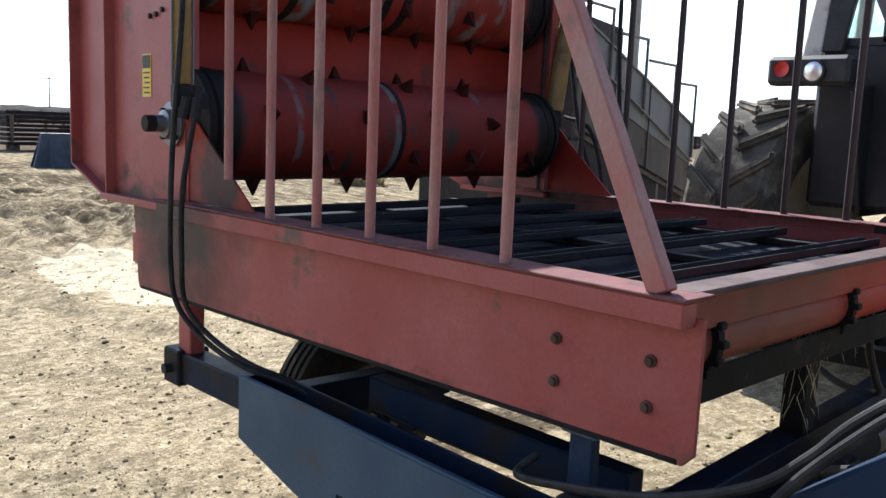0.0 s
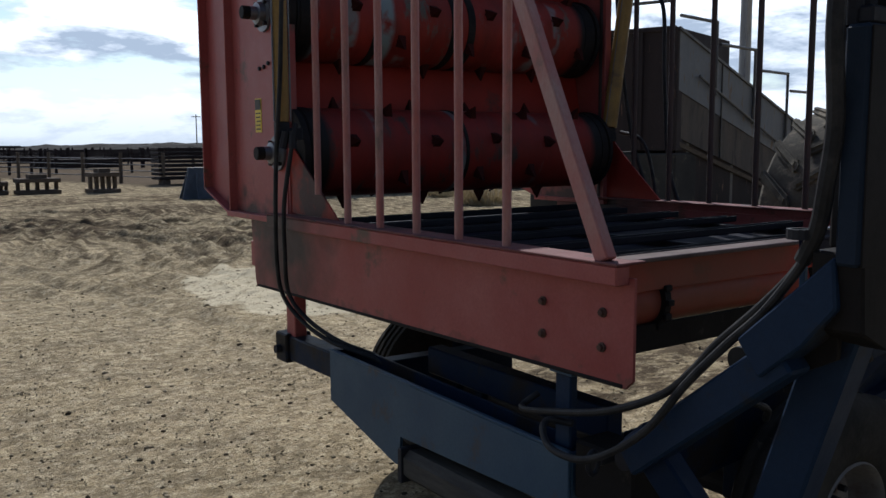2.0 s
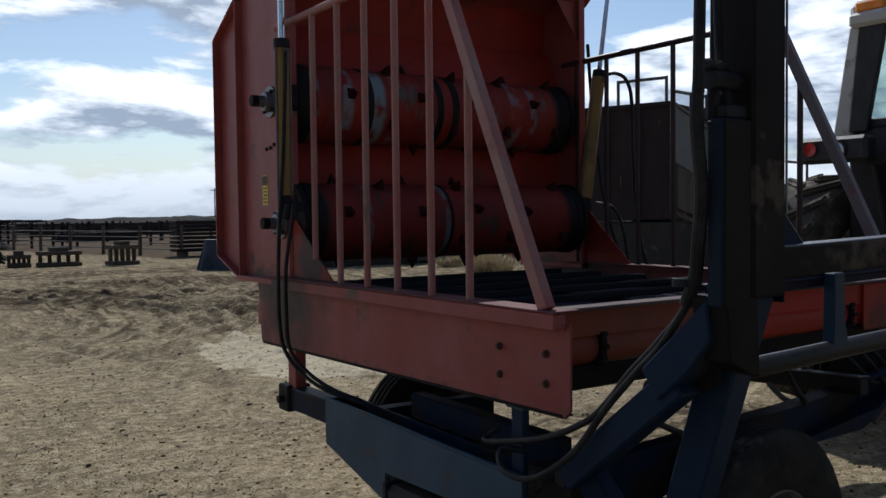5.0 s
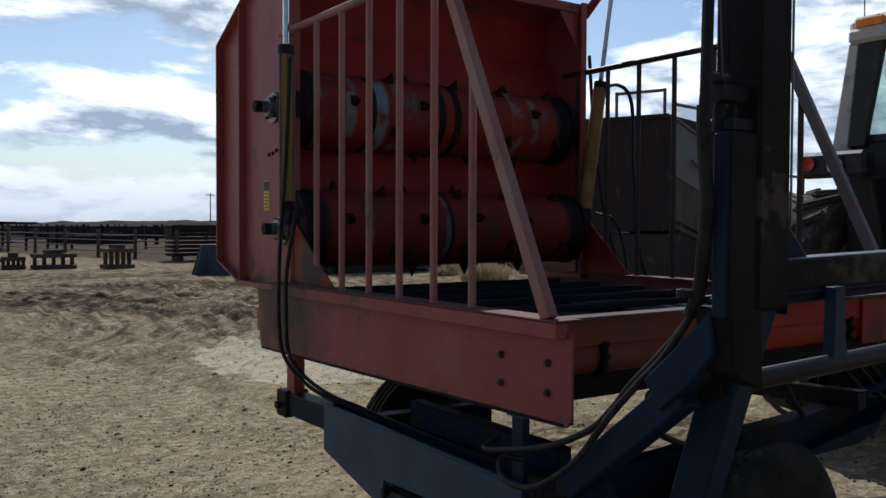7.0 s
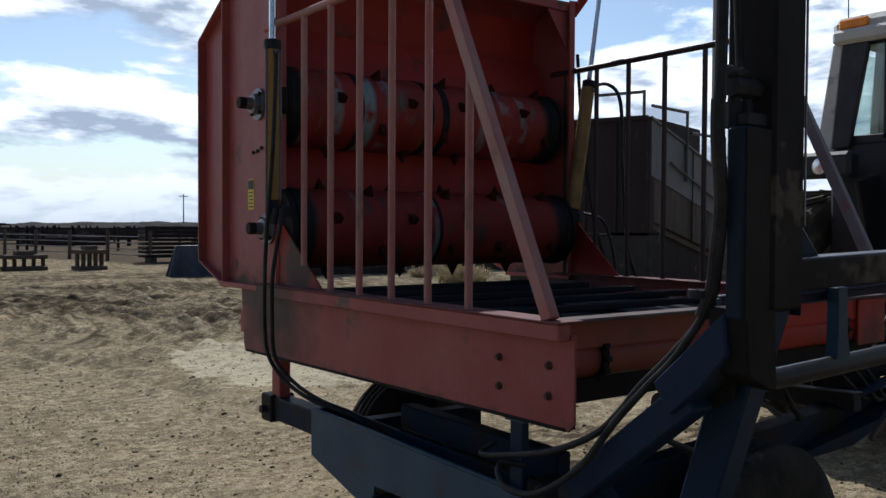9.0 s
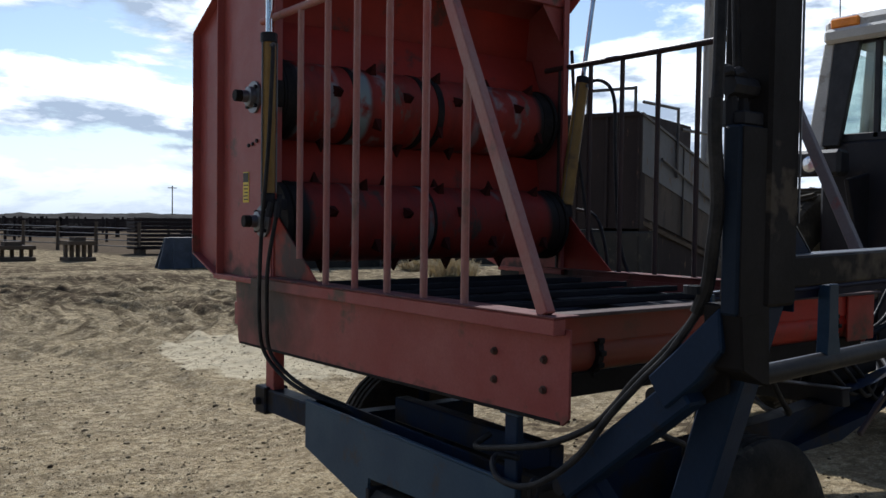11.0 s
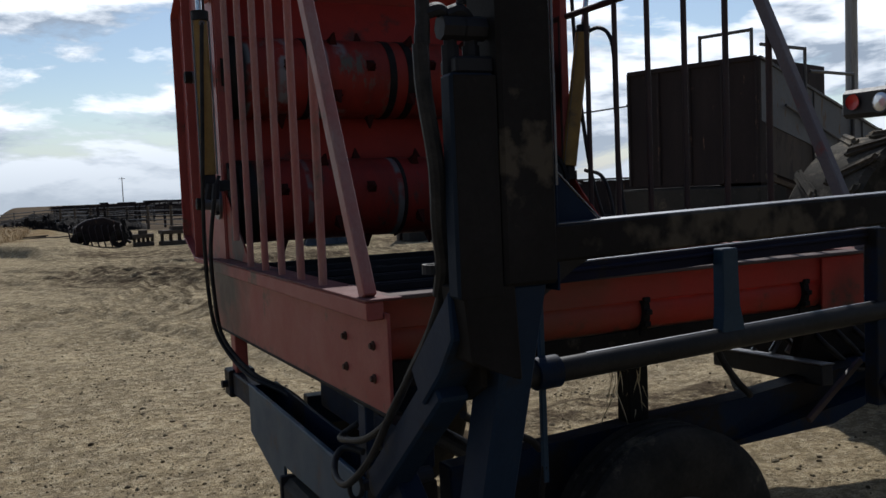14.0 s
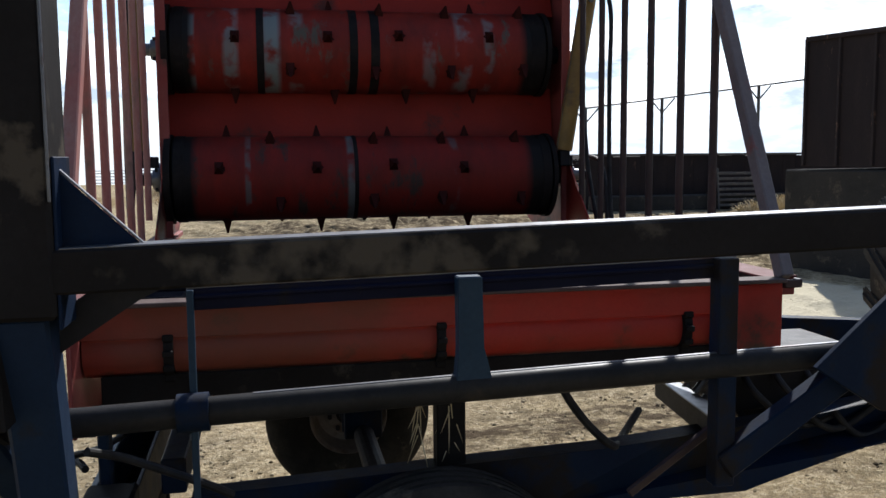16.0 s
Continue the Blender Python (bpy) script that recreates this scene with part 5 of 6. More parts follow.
# flange coloured paler than the web to look sunlit
part("top_flange", bar((2.27, 0.97, 0.964), (2.10, 0.12, 1.029), 0.075, 0.006, 0.002), STEEL_WORN, angle_web)
part("hydraulic_hose", tube([(1.5, 0.19, 1.25), (1.563, 0.2, 1.117), (1.652, 0.2, 1.001), (1.743, 0.22, 0.926), (1.85, 0.4, 0.9), (2.0, 0.6, 0.93)], 0.015), HOSE, wagon, smooth=True)
part("lever", tube([(0.37, -0.31, 1.0), (0.36, -0.3, 0.9), (0.40, -0.28, 0.86), (0.36, -0.26, 0.82)], 0.01), GRIME, wagon, smooth=True)
part("red_side_arm", bar((W + 0.03, 0.5, 1.495), (W + 0.05, 0.12, 1.495), 0.07, 0.03, 0.004), POST_DARK, wagon)
for k in range(7):
    a = 6.28 * k / 7
    p = Vector((2.30, 0.62, 0.97))
    part("coupling", rod(p + Vector((0.1 * math.cos(a), 0.1 * math.sin(a * 2), 0.08 * math.sin(a))), p + Vector((0.1 * math.cos(a) + 0.05, 0.1 * math.sin(a * 2), 0.08 * math.sin(a) + 0.06)), 0.016, seg=8), STEEL_WORN, wagon)


# gear case, chain guard and hydraulic clutter where the tongue meets the bed
case = part("gear_case", box(2.42, 3.05, 0.5, 1.1, 0.84, 1.13, 0.05), STEEL_DARK, wagon, "greasy black gear case behind the wagon tongue")
part("case_cover", lathe([(0.0, 0.13), (-0.03, 0.13), (-0.05, 0.1), (-0.09, 0.07), (-0.1, 0.0)], (2.74, 0.5, 0.98), "y", 24), GRIME, case, smooth=True)
part("chain_guard", plate([(2.2, 0.42, 0.95), (2.95, 0.42, 1.0), (2.95, 0.42, 1.16), (2.28, 0.42, 1.18)], (0, 1, 0), 0.06, 0.01), GRIME, case)
part("drive_shaft", rod((3.05, 0.85, 1.02), (4.9, 0.98, 0.95), 0.06, seg=16), STEEL_DARK, wagon, "black drive shaft guard running to the tractor", smooth=True)
for k, (x0, y0, z0) in enumerate(((2.34, 0.45, 1.14), (2.46, 0.44, 1.15), (2.6, 0.45, 1.14), (2.3, 0.55, 1.08))):
    part("hydraulic_hose", tube([(x0, y0, z0), (x0 + 0.02, y0 - 0.12, z0 - 0.1), (x0 + 0.2, y0 - 0.14, z0 - 0.22 - 0.03 * k), (x0 + 0.5, y0 - 0.05, z0 - 0.16), (x0 + 0.9, y0 + 0.2, z0 - 0.12)], 0.014), HOSE, wagon, smooth=True)


# ---- tractor ----
tractor = thing("tractor", (5.6, 0.98, 0), "dusty dark tractor with a cream-roofed cab, hitched to the wagon", "tractor")


def tractor_wheel(x, y, r, half, lugs):
    prof = [(-half, r * 0.58), (-half * 1.05, r * 0.75), (-half * 0.98, r * 0.9), (-half * 0.85, r * 0.935), (half * 0.85, r * 0.935), (half * 0.98, r * 0.9), (half * 1.05, r * 0.75), (half, r * 0.58)]
    t = part("tyre", lathe(prof, (x, y, r), "y", 48), TREAD, tractor, "large dusty tractor tyre with deep lugs", smooth=True)
    for k in range(lugs):
        for s in (-1, 1):
            a0 = 2 * math.pi * (k + (0.5 if s > 0 else 0)) / lugs
            a1 = a0 + 0.26
            pts = []
            for a, yy in ((a0, s * half * 1.0), (a1, s * half * 0.04)):
                for da in (-0.058, 0.058):
                    pts.append((a + da, yy))
            b = bmesh.new()
            lo, hi = [], []
            for a, yy in (pts[0], pts[1], pts[3], pts[2]):
                drop = 0.02 if abs(yy) > half * 0.5 else 0
                lo.append(b.verts.new((x + r * 0.92 * math.cos(a), y + yy, r + r * 0.92 * math.sin(a))))
                hi.append(b.verts.new((x + (r - drop) * math.cos(a), y + yy, r + (r - drop) * math.sin(a))))
            b.faces.new(lo)
            b.faces.new(hi)
            for i in range(4):
                b.faces.new((lo[i], lo[(i + 1) % 4], hi[(i + 1) % 4], hi[i]))
            bevelled(b, 0.03, 3)
            part("lug", b, TREAD, t)
    part("wheel_rim", lathe([(-half * 0.9, r * 0.59), (-half * 0.7, r * 0.53), (-half * 0.1, r * 0.5), (0, r * 0.3), (0.02, r * 0.12), (0.02, 0.0)], (x, y, r), "y", 40), CAB_WHITE, t, smooth=True)
    return t


tractor_wheel(5.48, 2.40, 1.12, 0.36, 20)
tractor_wheel(5.55, -0.38, 1.06, 0.33, 20)
part("rear_housing", box(4.75, 6.6, 0.68, 1.28, 0.6, 1.35, 0.05), TRACTOR_DARK, tractor)
part("axle_tube", rod((5.55, -0.3, 1.06), (5.55, 2.2, 1.06), 0.12, seg=20), TRACTOR_DARK, tractor)
part("hood", box(6.55, 9.0, 0.52, 1.44, 1.2, 2.15, 0.08), TRACTOR_DARK, tractor)
part("front_axle", box(8.2, 8.5, 0.1, 1.86, 0.55, 0.75, 0.03), TRACTOR_DARK, tractor)
for y in (0.05, 1.9):
    t = part("front_tyre", lathe([(-0.17, 0.4), (-0.19, 0.55), (-0.16, 0.68), (0.16, 0.68), (0.19, 0.55), (0.17, 0.4)], (8.35, y, 0.68), "y", 40), RUBBER, tractor, smooth=True)
    part("front_rim", lathe([(-0.15, 0.41), (0, 0.38), (0, 0.0)], (8.35, y, 0.68), "y", 32), CAB_WHITE, t)
cab_lo, cab_hi = 1.45, 3.40
part("cab_body", box(4.98, 6.5, 0.02, 1.94, 1.35, 2.62, 0.04), TRACTOR_DARK, tractor, "dusty black lower cab panels")
for x, y in ((6.48, 0.05), (6.48, 1.91), (5.75, 1.93), (5.75, 0.03)):
    part("cab_pillar", bar((x, y, 2.55), (x, y + (0.98 - y) * 0.06, 3.52), 0.10, 0.09, 0.012, up=(1, 0, 0)), CAB_WHITE, tractor)
for s in (-1, 1):
    part("cab_pillar", plate([(4.98, 0.98 + s * 1.10, 2.35), (4.98, 0.98 + s * 0.92, 2.35), (5.02, 0.98 + s * 0.83, 3.5), (5.02, 0.98 + s * 0.94, 3.5)], (1, 0, 0), 0.12, 0.02), CAB_WHITE, tractor, "dusty cream cab corner pillar that flares outward")
    part("door_seal", plate([(4.965, 0.98 + s * 0.925, 2.56), (4.965, 0.98 + s * 0.76, 2.56), (4.98, 0.98 + s * 0.6, 3.48), (4.98, 0.98 + s * 0.84, 3.48)], (1, 0, 0), 0.06, 0.01), BLACK, tractor)
roof = part("cab_roof", box(4.96, 6.6, 0.02, 1.94, 3.5, 3.72, 0.06), CAB_WHITE, tractor, "cream cab roof cap")
part("roof_lip", box(4.90, 5.0, 0.06, 1.90, 3.47, 3.60, 0.03), CAB_WHITE, roof)
for y in (1.72, 0.22):
    part("amber_lamp", box(4.93, 4.975, y - 0.13, y + 0.13, 3.60, 3.69, 0.015), LAMP_AMBER, roof, "amber roof lamp")
pane = part("rear_window", box(5.02, 5.03, 0.14, 1.82, 2.66, 3.46, 0), GLASS, tractor)
pane.visible_shadow = False
for name, bx in (("window_frame", (4.995, 5.045, 0.10, 0.16, 2.6, 3.5)), ("window_frame", (4.995, 5.045, 1.80, 1.86, 2.6, 3.5)), ("window_frame", (4.995, 5.045, 0.10, 1.86, 2.60, 2.67)), ("window_frame", (4.995, 5.045, 0.1, 1.86, 3.45, 3.5)), ("window_mullion", (4.995, 5.045, 1.42, 1.47, 2.62, 3.5))):
    part(name, box(*bx, 0.006), BLACK, tractor)
for y0, y1 in ((0.02, 0.03), (1.91, 1.92)):
    g = part("side_window", box(5.15, 6.4, y0, y1, 2.66, 3.46, 0), GLASS, tractor)
    g.visible_shadow = False
g = part("windscreen", box(6.47, 6.48, 0.12, 1.84, 2.5, 3.46, 0), GLASS, tractor)
g.visible_shadow = False
part("operator_seat", box(5.5, 5.62, 0.72, 1.24, 2.5, 3.0, 0.05), BLACK, tractor)
for s, yc in ((1, 1.80), (-1, 0.16)):
    part("pod_bracket", box(4.66, 5.02, yc - 0.06, yc + 0.06, 2.32, 2.42, 0.01), TRACTOR_DARK, tractor)
    part("fender_skirt", plate([(4.62, yc - s * 0.3, 2.25), (4.95, yc - s * 0.3, 1.3), (5.6, yc - s * 0.3, 1.3), (5.6, yc - s * 0.3, 2.42)], (0, 1, 0), 0.04, 0.01), TRACTOR_DARK, tractor)
    pod = part("lamp_pod", box(4.52, 4.70, yc - 0.33 if s < 0 else yc - 0.30, yc + 0.30 if s < 0 else yc + 0.33, 2.28, 2.50, 0.03), BLACK, tractor, "black fender lamp pod")
    part("tail_lamp", lathe([(-0.02, 0.06), (-0.012, 0.06), (0, 0.0)][::-1], (4.515, yc + s * 0.2, 2.40), "x", 20), LAMP_RED, pod, "red tail lamp")
    part("work_lamp", lathe([(-0.03, 0.0), (-0.022, 0.05), (-0.008, 0.072), (0.0, 0.072)], (4.515, yc - s * 0.04, 2.38), "x", 24), LAMP_CLEAR, pod, "clear round work lamp")
    part("lamp_bezel", lathe([(-0.012, 0.072), (-0.012, 0.088), (0.02, 0.088)], (4.515, yc - s * 0.04, 2.38), "x", 24), BLACK, pod)
tractor_shift = Vector((0.33, 0.2, 0))
part("antenna", rod((5.1, 1.85, 3.7), (5.1, 1.87, 4.6), 0.006, seg=6), BLACK, tractor)
for y in (0.62, 1.34):
    part("lift_link", bar((4.95, y, 1.2), (4.55, y * 0.9 + 0.1, 0.75), 0.05, 0.07, 0.006), TRACTOR_DARK, tractor)
part("hitch_plate", box(4.2, 4.95, 0.8, 1.0, 0.5, 0.6, 0.01), TRACTOR_DARK, tractor)
part("hydraulic_block", box(4.68, 4.78, 0.75, 1.2, 1.35, 1.6, 0.01), STEEL_DARK, tractor)
for k in range(4):
    part("hose_line", tube([(4.68, 0.8 + k * 0.1, 1.45), (4.3, 0.8 + k * 0.1, 1.2 - k * 0.04), (3.6, 0.9, 1.0 + k * 0.02), (2.9, 0.8, 1.02)], 0.014), HOSE, tractor, smooth=True)

tractor.location = tractor.location + tractor_shift

# ---- loading dock, bin and cattle ramp ----
A, B = Vector((10.2, 8.4, 0)), Vector((9.35, 10.7, 0))
dv = Vector((0.985, 0.17, 0)).normalized()
bin_ob = thing("steel_bin", (10.2, 9.5, 1.75), "dark rusty steel bin standing on the concrete dock", "bin")
bd = Vector((0.95, 0.31, 0)) * 2.6
for p0, p1, nrm in ((A, B, dv), (B, B + bd, A - B), (B + bd, A + bd, dv), (A + bd, A, A - B)):
    part("wall_panel", plate([p0 + Vector((0, 0, 1.75)), p1 + Vector((0, 0, 1.75)), p1 + Vector((0, 0, 3.84)), p0 + Vector((0, 0, 3.84))], (p1 - p0).cross(Vector((0, 0, 1))), 0.05), BIN, bin_ob)
for f in (0.0, 0.25, 0.5, 0.75, 1.0):
    p = A.lerp(B, f)
    part("wall_rib", bar(p + Vector((-0.03, -0.01, 1.76)), p + Vector((-0.03, -0.01, 3.84)), 0.06, 0.06, 0.006, up=(1, 0, 0)), BIN, bin_ob)
part("top_rim", bar(A + Vector((-0.03, 0, 3.83)), B + Vector((-0.03, 0, 3.83)), 0.09, 0.08, 0.006), BIN, bin_ob)
part("bin_floor", plate([p + Vector((0, 0, 1.78)) for p in (A, B, B + bd, A + bd)], (0, 0, 1), 0.05), BIN, bin_ob)
dock = thing("loading_dock", (10.5, 9.5, 0), "dark stained concrete loading dock wall under the bin", "dock", kind="structure")
o = Vector((-0.12, -0.12, 0))
part("dock_block", plate([A + o, B + Vector((-0.12, 0.4, 0)), B + bd * 1.4, A + bd * 1.4 + o], (0, 0, 1), 3.4, 0.03), DOCK_DARK, dock)

ramp = thing("cattle_ramp", (13.0, 8.8, 0), "weathered galvanised cattle loading ramp with stepped pipe handrails", "loading ramp")
L = 5.6


def rp(s, z, side=0.0):
    v = A + dv * s + Vector((-dv.y, dv.x, 0)) * side
    return Vector((v.x, v.y, z))


def rtop(s):
    return 3.84 - 0.315 * s


def rlow(s):
    return 2.0 - 0.25 * s


def rmid(s):
    return 2.8 - 0.28 * s


RAMP_RUST = material("rust_stained_ramp_sheet", (0.05, 0.042, 0.038), 0.75, second=(0.085, 0.066, 0.052), stain=(0.035, 0.028, 0.026), stain_amount=0.4, scale=1.3, fine=30, bump=0.2, stretch=(2, 2, 0.5))
for side in (0.0, 1.2):
    part("ramp_side", plate([rp(0.02, rmid(0), side), rp(L, rmid(L), side), rp(L, rtop(L), side), rp(0.02, rtop(0), side)], (-dv.y, dv.x, 0), 0.03), GALV, ramp, "weathered galvanised ramp side sheet")
    part("lower_side", plate([rp(0.02, rlow(0), side + 0.02), rp(L, rlow(L), side + 0.02), rp(L, rmid(L), side + 0.02), rp(0.02, rmid(0), side + 0.02)], (-dv.y, dv.x, 0), 0.03), RAMP_RUST, ramp, "rust-stained lower ramp sheet")
    part("ramp_cap", bar(rp(0.02, rtop(0), side - 0.02), rp(L, rtop(L), side - 0.02), 0.06, 0.05, 0.005), PIPE_DARK, ramp)
    for s in (1.6, 3.2, 4.7):
        part("sheet_batten", bar(rp(s, rlow(s), side - 0.02), rp(s, rtop(s), side - 0.02), 0.04, 0.02, 0.004, up=(1, 0, 0)), PIPE_DARK, ramp)
part("ramp_floor", plate([rp(0, 1.9, 0), rp(L, 0.5, 0), rp(L, 0.5, 1.2), rp(0, 1.9, 1.2)], (0.25, 0, 1), 0.08), WOOD, ramp)
for s0, s1, h in ((0.02, 1.3, 4.04), (1.45, 2.85, 3.66), (3.0, 4.35, 3.28), (4.5, 5.55, 2.94)):
    part("rail_post", rod(rp(s1, rtop(s1) - 0.7, -0.05), rp(s1, h + 0.025, -0.05), 0.03, seg=10), PIPE_DARK, ramp)
    part("handrail", rod(rp(s0, h, -0.05), rp(s1, h, -0.05), 0.03, seg=10), PIPE_DARK, ramp)
for f in (0.04, 0.42):
    p = A.lerp(B, f)
    part("bin_rail_post", rod(p + Vector((0, 0, 3.8)), p + Vector((0, 0, 4.33)), 0.03, seg=10), PIPE_DARK, bin_ob)
part("bin_rail", rod(A.lerp(B, 0.04) + Vector((0, 0, 4.3)), A.lerp(B, 0.42) + Vector((0, 0, 4.3)), 0.03, seg=10), PIPE_DARK, bin_ob)
part("side_rail", rod(rp(0.7, 3.05, -0.06), rp(L, 1.3, -0.06), 0.025, seg=10), PIPE_DARK, ramp)
for s in (0.5, 2.2, 4.0, 5.4):
    part("ramp_leg", bar(rp(s, 0, 0.1), rp(s, rlow(s) + 0.05, 0.1), 0.12, 0.12, 0.006, up=(1, 0, 0)), PIPE_DARK, ramp)
part("skirt_panel", plate([rp(0.1, 0.0, 0.06), rp(L, 0.0, 0.06), rp(L, rlow(L) + 0.02, 0.06), rp(0.1, rlow(0) + 0.02, 0.06)], (-dv.y, dv.x, 0), 0.03), BIN, ramp)
mast_pole = thing("light_pole", (15.4, 10.8, 0), "tall pale grey light pole with a conduit strapped to it", "pole")
part("pole_shaft", rod((15.4, 10.8, 0), (15.4, 10.8, 11), 0.14, 0.105, seg=20), POLE, mast_pole, smooth=True)
part("conduit", rod((15.26, 10.69, 0), (15.29, 10.7, 8), 0.03, seg=10), POLE, mast_pole, smooth=True)
part("pole_base", box(15.1, 15.7, 10.5, 11.1, -0.02, 0.4, 0.03), CONCRETE, mast_pole)

# ---- feed bunk wall, wire line and pens behind ----
bunk = thing("windbreak_wall", (16, 27.5, 0), "long dark slatted windbreak wall with a feed trough", "fence")
for k in range(44):
    x = 11.7 + k * 0.52
    part("board", box(x, x + 0.512, 27.5, 27.56, 0.05, 1.95 + 0.1 * noise.noise((k * 0.9, 3.1, 0)), 0.004), BIN, bunk)
for k in range(12):
    part("wall_post", box(11.7 + k * 2.05, 11.86 + k * 2.05, 27.58, 27.74, 0, 1.85, 0.01), WOOD_Z, bunk)
part("wall_rail", bar((11.7, 27.46, 2.0), (34.5, 27.46, 2.0), 0.08, 0.08, 0.008), PIPE_DARK, bunk)
part("feed_trough", box(11.7, 34.5, 26.6, 27.3, 0, 0.55, 0.04), DOCK_DARK, bunk)
for x in (12.0, 15.0, 18.95, 23.5):
    pole = thing("wire_pole", (x, 28.4, 0), "dark pipe post with a V bracket carrying a wire", "pole", "wire posts")
    zt = 3.73 + (x - 12) * 0.125
    part("post_shaft", rod((x, 28.4, 0), (x, 28.4, zt), 0.06, seg=10), PIPE_DARK, pole)
    for s in (-1, 1):
        part("bracket_strut", rod((x, 28.4, zt - 0.55), (x + s * 0.5, 28.4, zt), 0.03, seg=8), PIPE_DARK, pole)
gate = thing("slatted_gate", (17.2, 26.3, 0), "dark slatted gate panel leaning on the feed trough", "gate")
for k in range(7):
    part("gate_slat", box(16.3, 18.1, 26.42 + 0.02 * k, 26.46 + 0.02 * k, 0.12 + 0.19 * k, 0.22 + 0.19 * k, 0.008), PIPE_DARK, gate)
for x in (16.3, 18.04):
    part("gate_stile", bar((x + 0.03, 26.40, 0.0), (x + 0.03, 26.58, 1.5), 0.06, 0.05, 0.006, up=(1, 0, 0)), PIPE_DARK, gate)
line = thing("overhead_pipe", (16, 28.4, 3.7), "thin dark overhead pipe line on posts", "pipe")
part("pipe_run", rod((11.8, 28.4, 3.70), (34, 28.4, 6.48), 0.035, seg=8), PIPE_DARK, line)

straw_patch("dry_weeds", "dry tan weeds growing in front of the windbreak", (14.9, 20, 0), (0.8, 0.7, 0.5), 1500, 11, 0.55, 0.95)
straw_patch("straw_litter", "loose straw heap on the ground behind the drums", (17.4, 24.0, 0), (1.7, 0.9, 0.6), 3600, 12, 0.45, 0.6)
straw_patch("dry_grass", "patch of dry tan grass beside the dirt road", (-2.9, 51, 0), (2.4, 17, 0.25), 24000, 14, 0.4, 0.6, GRASS)

# ---- yard fence, pallets, tank and panels ----
yf = thing("yard_fence", (0, 43, 0), "weathered timber post and wire cattle fence", "fence")
for k in range(11):
    x, y = 11.5 - k * 0.93, 40.3 + k * 3.83
    part("wooden_post", rod((x, y, -0.1), (x + 0.03, y, 1.55), 0.1, 0.09, seg=10), WOOD_Z, yf)
for z in (0.35, 0.65, 0.95, 1.25):
    part("wire_rail", rod((11.5, 40.3, z), (2.2, 78.6, z), 0.025, seg=6), PIPE_DARK, yf)


def crate(name, at, turn, wide, high, label):
    c = thing(name, at, label, "pallet", "stacked pallets")
    for k in range(5):
        x = -wide / 2 + 0.06 + k * (wide - 0.12) / 4
        part("upright", box(at[0] + x - 0.06, at[0] + x + 0.06, at[1] - 0.1, at[1] + 0.1, 0.14, high - 0.14, 0.01), WOOD, c)
    for z in (0.0, high - 0.16):
        part("runner", box(at[0] - wide / 2, at[0] + wide / 2, at[1] - 0.5, at[1] + 0.5, z, z + 0.16, 0.01), WOOD, c)
    part("top_block", box(at[0] - wide * 0.22, at[0] + wide * 0.2, at[1] - 0.3, at[1] + 0.3, high, high + 0.16, 0.01), WOOD, c)
    c.rotation_euler = (0, 0, turn)
    return c


crate("pallet", (7.4, 35.2, 0), 0.1, 1.1, 0.82, "dark weathered wooden pallet crate on the dirt")
crate("pallet", (3.7, 36.6, 0), -0.1, 0.85, 0.5, "small dark weathered wooden crate")
crate("pallet", (5.1, 36.0, 0), 0.05, 1.55, 0.62, "wide low dark wooden pallet frame with a block on top")
scrap = thing("scrap_implement", (1.9, 37.0, 0), "blackened rusty scrap farm implement with bent tines", "scrap")
part("implement_body", plate([(0.95, 37.0, 0.25), (2.9, 37.0, 0.3), (2.85, 37.0, 1.05), (2.2, 37.0, 1.3), (1.5, 37.0, 1.2), (1.0, 37.0, 0.9)], (0, 1, 0), 0.9, 0.06), BIN, scrap)
for x in (1.2, 2.7):
    part("implement_wheel", lathe([(-0.1, 0.16), (-0.11, 0.36), (0.11, 0.36), (0.1, 0.16)], (x, 36.45, 0.36), "y", 24), RUBBER, scrap, smooth=True)
for k in range(9):
    x = 0.85 + k * 0.25
    part("bent_tine", tube([(x, 36.6, 0.95), (x - 0.08, 36.3, 0.85), (x - 0.02, 36.15, 0.4), (x + 0.06, 36.1, 0.05)], 0.03, 6, 4), BIN, scrap)
part("tow_bar", bar((2.8, 36.9, 0.5), (3.2, 36.7, 0.15), 0.1, 0.1, 0.01), BIN, scrap)
planks = thing("plank_pile", (-0.3, 41.5, 0), "untidy pile of grey weathered planks", "lumber")
pr = random.Random(4)
for k in range(16):
    x, y, z = pr.uniform(-1.5, 0.7), pr.uniform(40.6, 42.4), 0.06 + 0.05 * (k % 8)
    a = pr.uniform(-0.5, 0.5)
    part("plank", bar((x - math.cos(a) * 0.9, y - math.sin(a) * 0.9, z), (x + math.cos(a) * 0.9, y + math.sin(a) * 0.9, z + pr.uniform(0, 0.15)), 0.16, 0.05, 0.004), WOOD, planks)

tank = thing("steel_trough", (9.3, 28.6, 0), "faded blue-grey steel feed trough standing on its edge", "trough")
part("trough_side", plate([(8.35, 28.5, 0.0), (10.4, 28.2, 0.0), (10.4, 28.4, 1.12), (8.7, 28.7, 1.1)], (0.1, -1, 0.1), 0.06), TANK_BLUE, tank)
for x in (8.9, 9.6, 10.2):
    part("trough_leg", bar((x - 0.05, 28.2, 0), (x, 28.5, 0.9), 0.07, 0.07, 0.006), TANK_BLUE, tank)
part("trough_back", plate([(8.45, 29.1, 0.0), (10.4, 28.9, 0.0), (10.4, 28.5, 1.12), (8.7, 28.8, 1.1)], (0.1, 1, 0.3), 0.05), TANK_BLUE, tank)

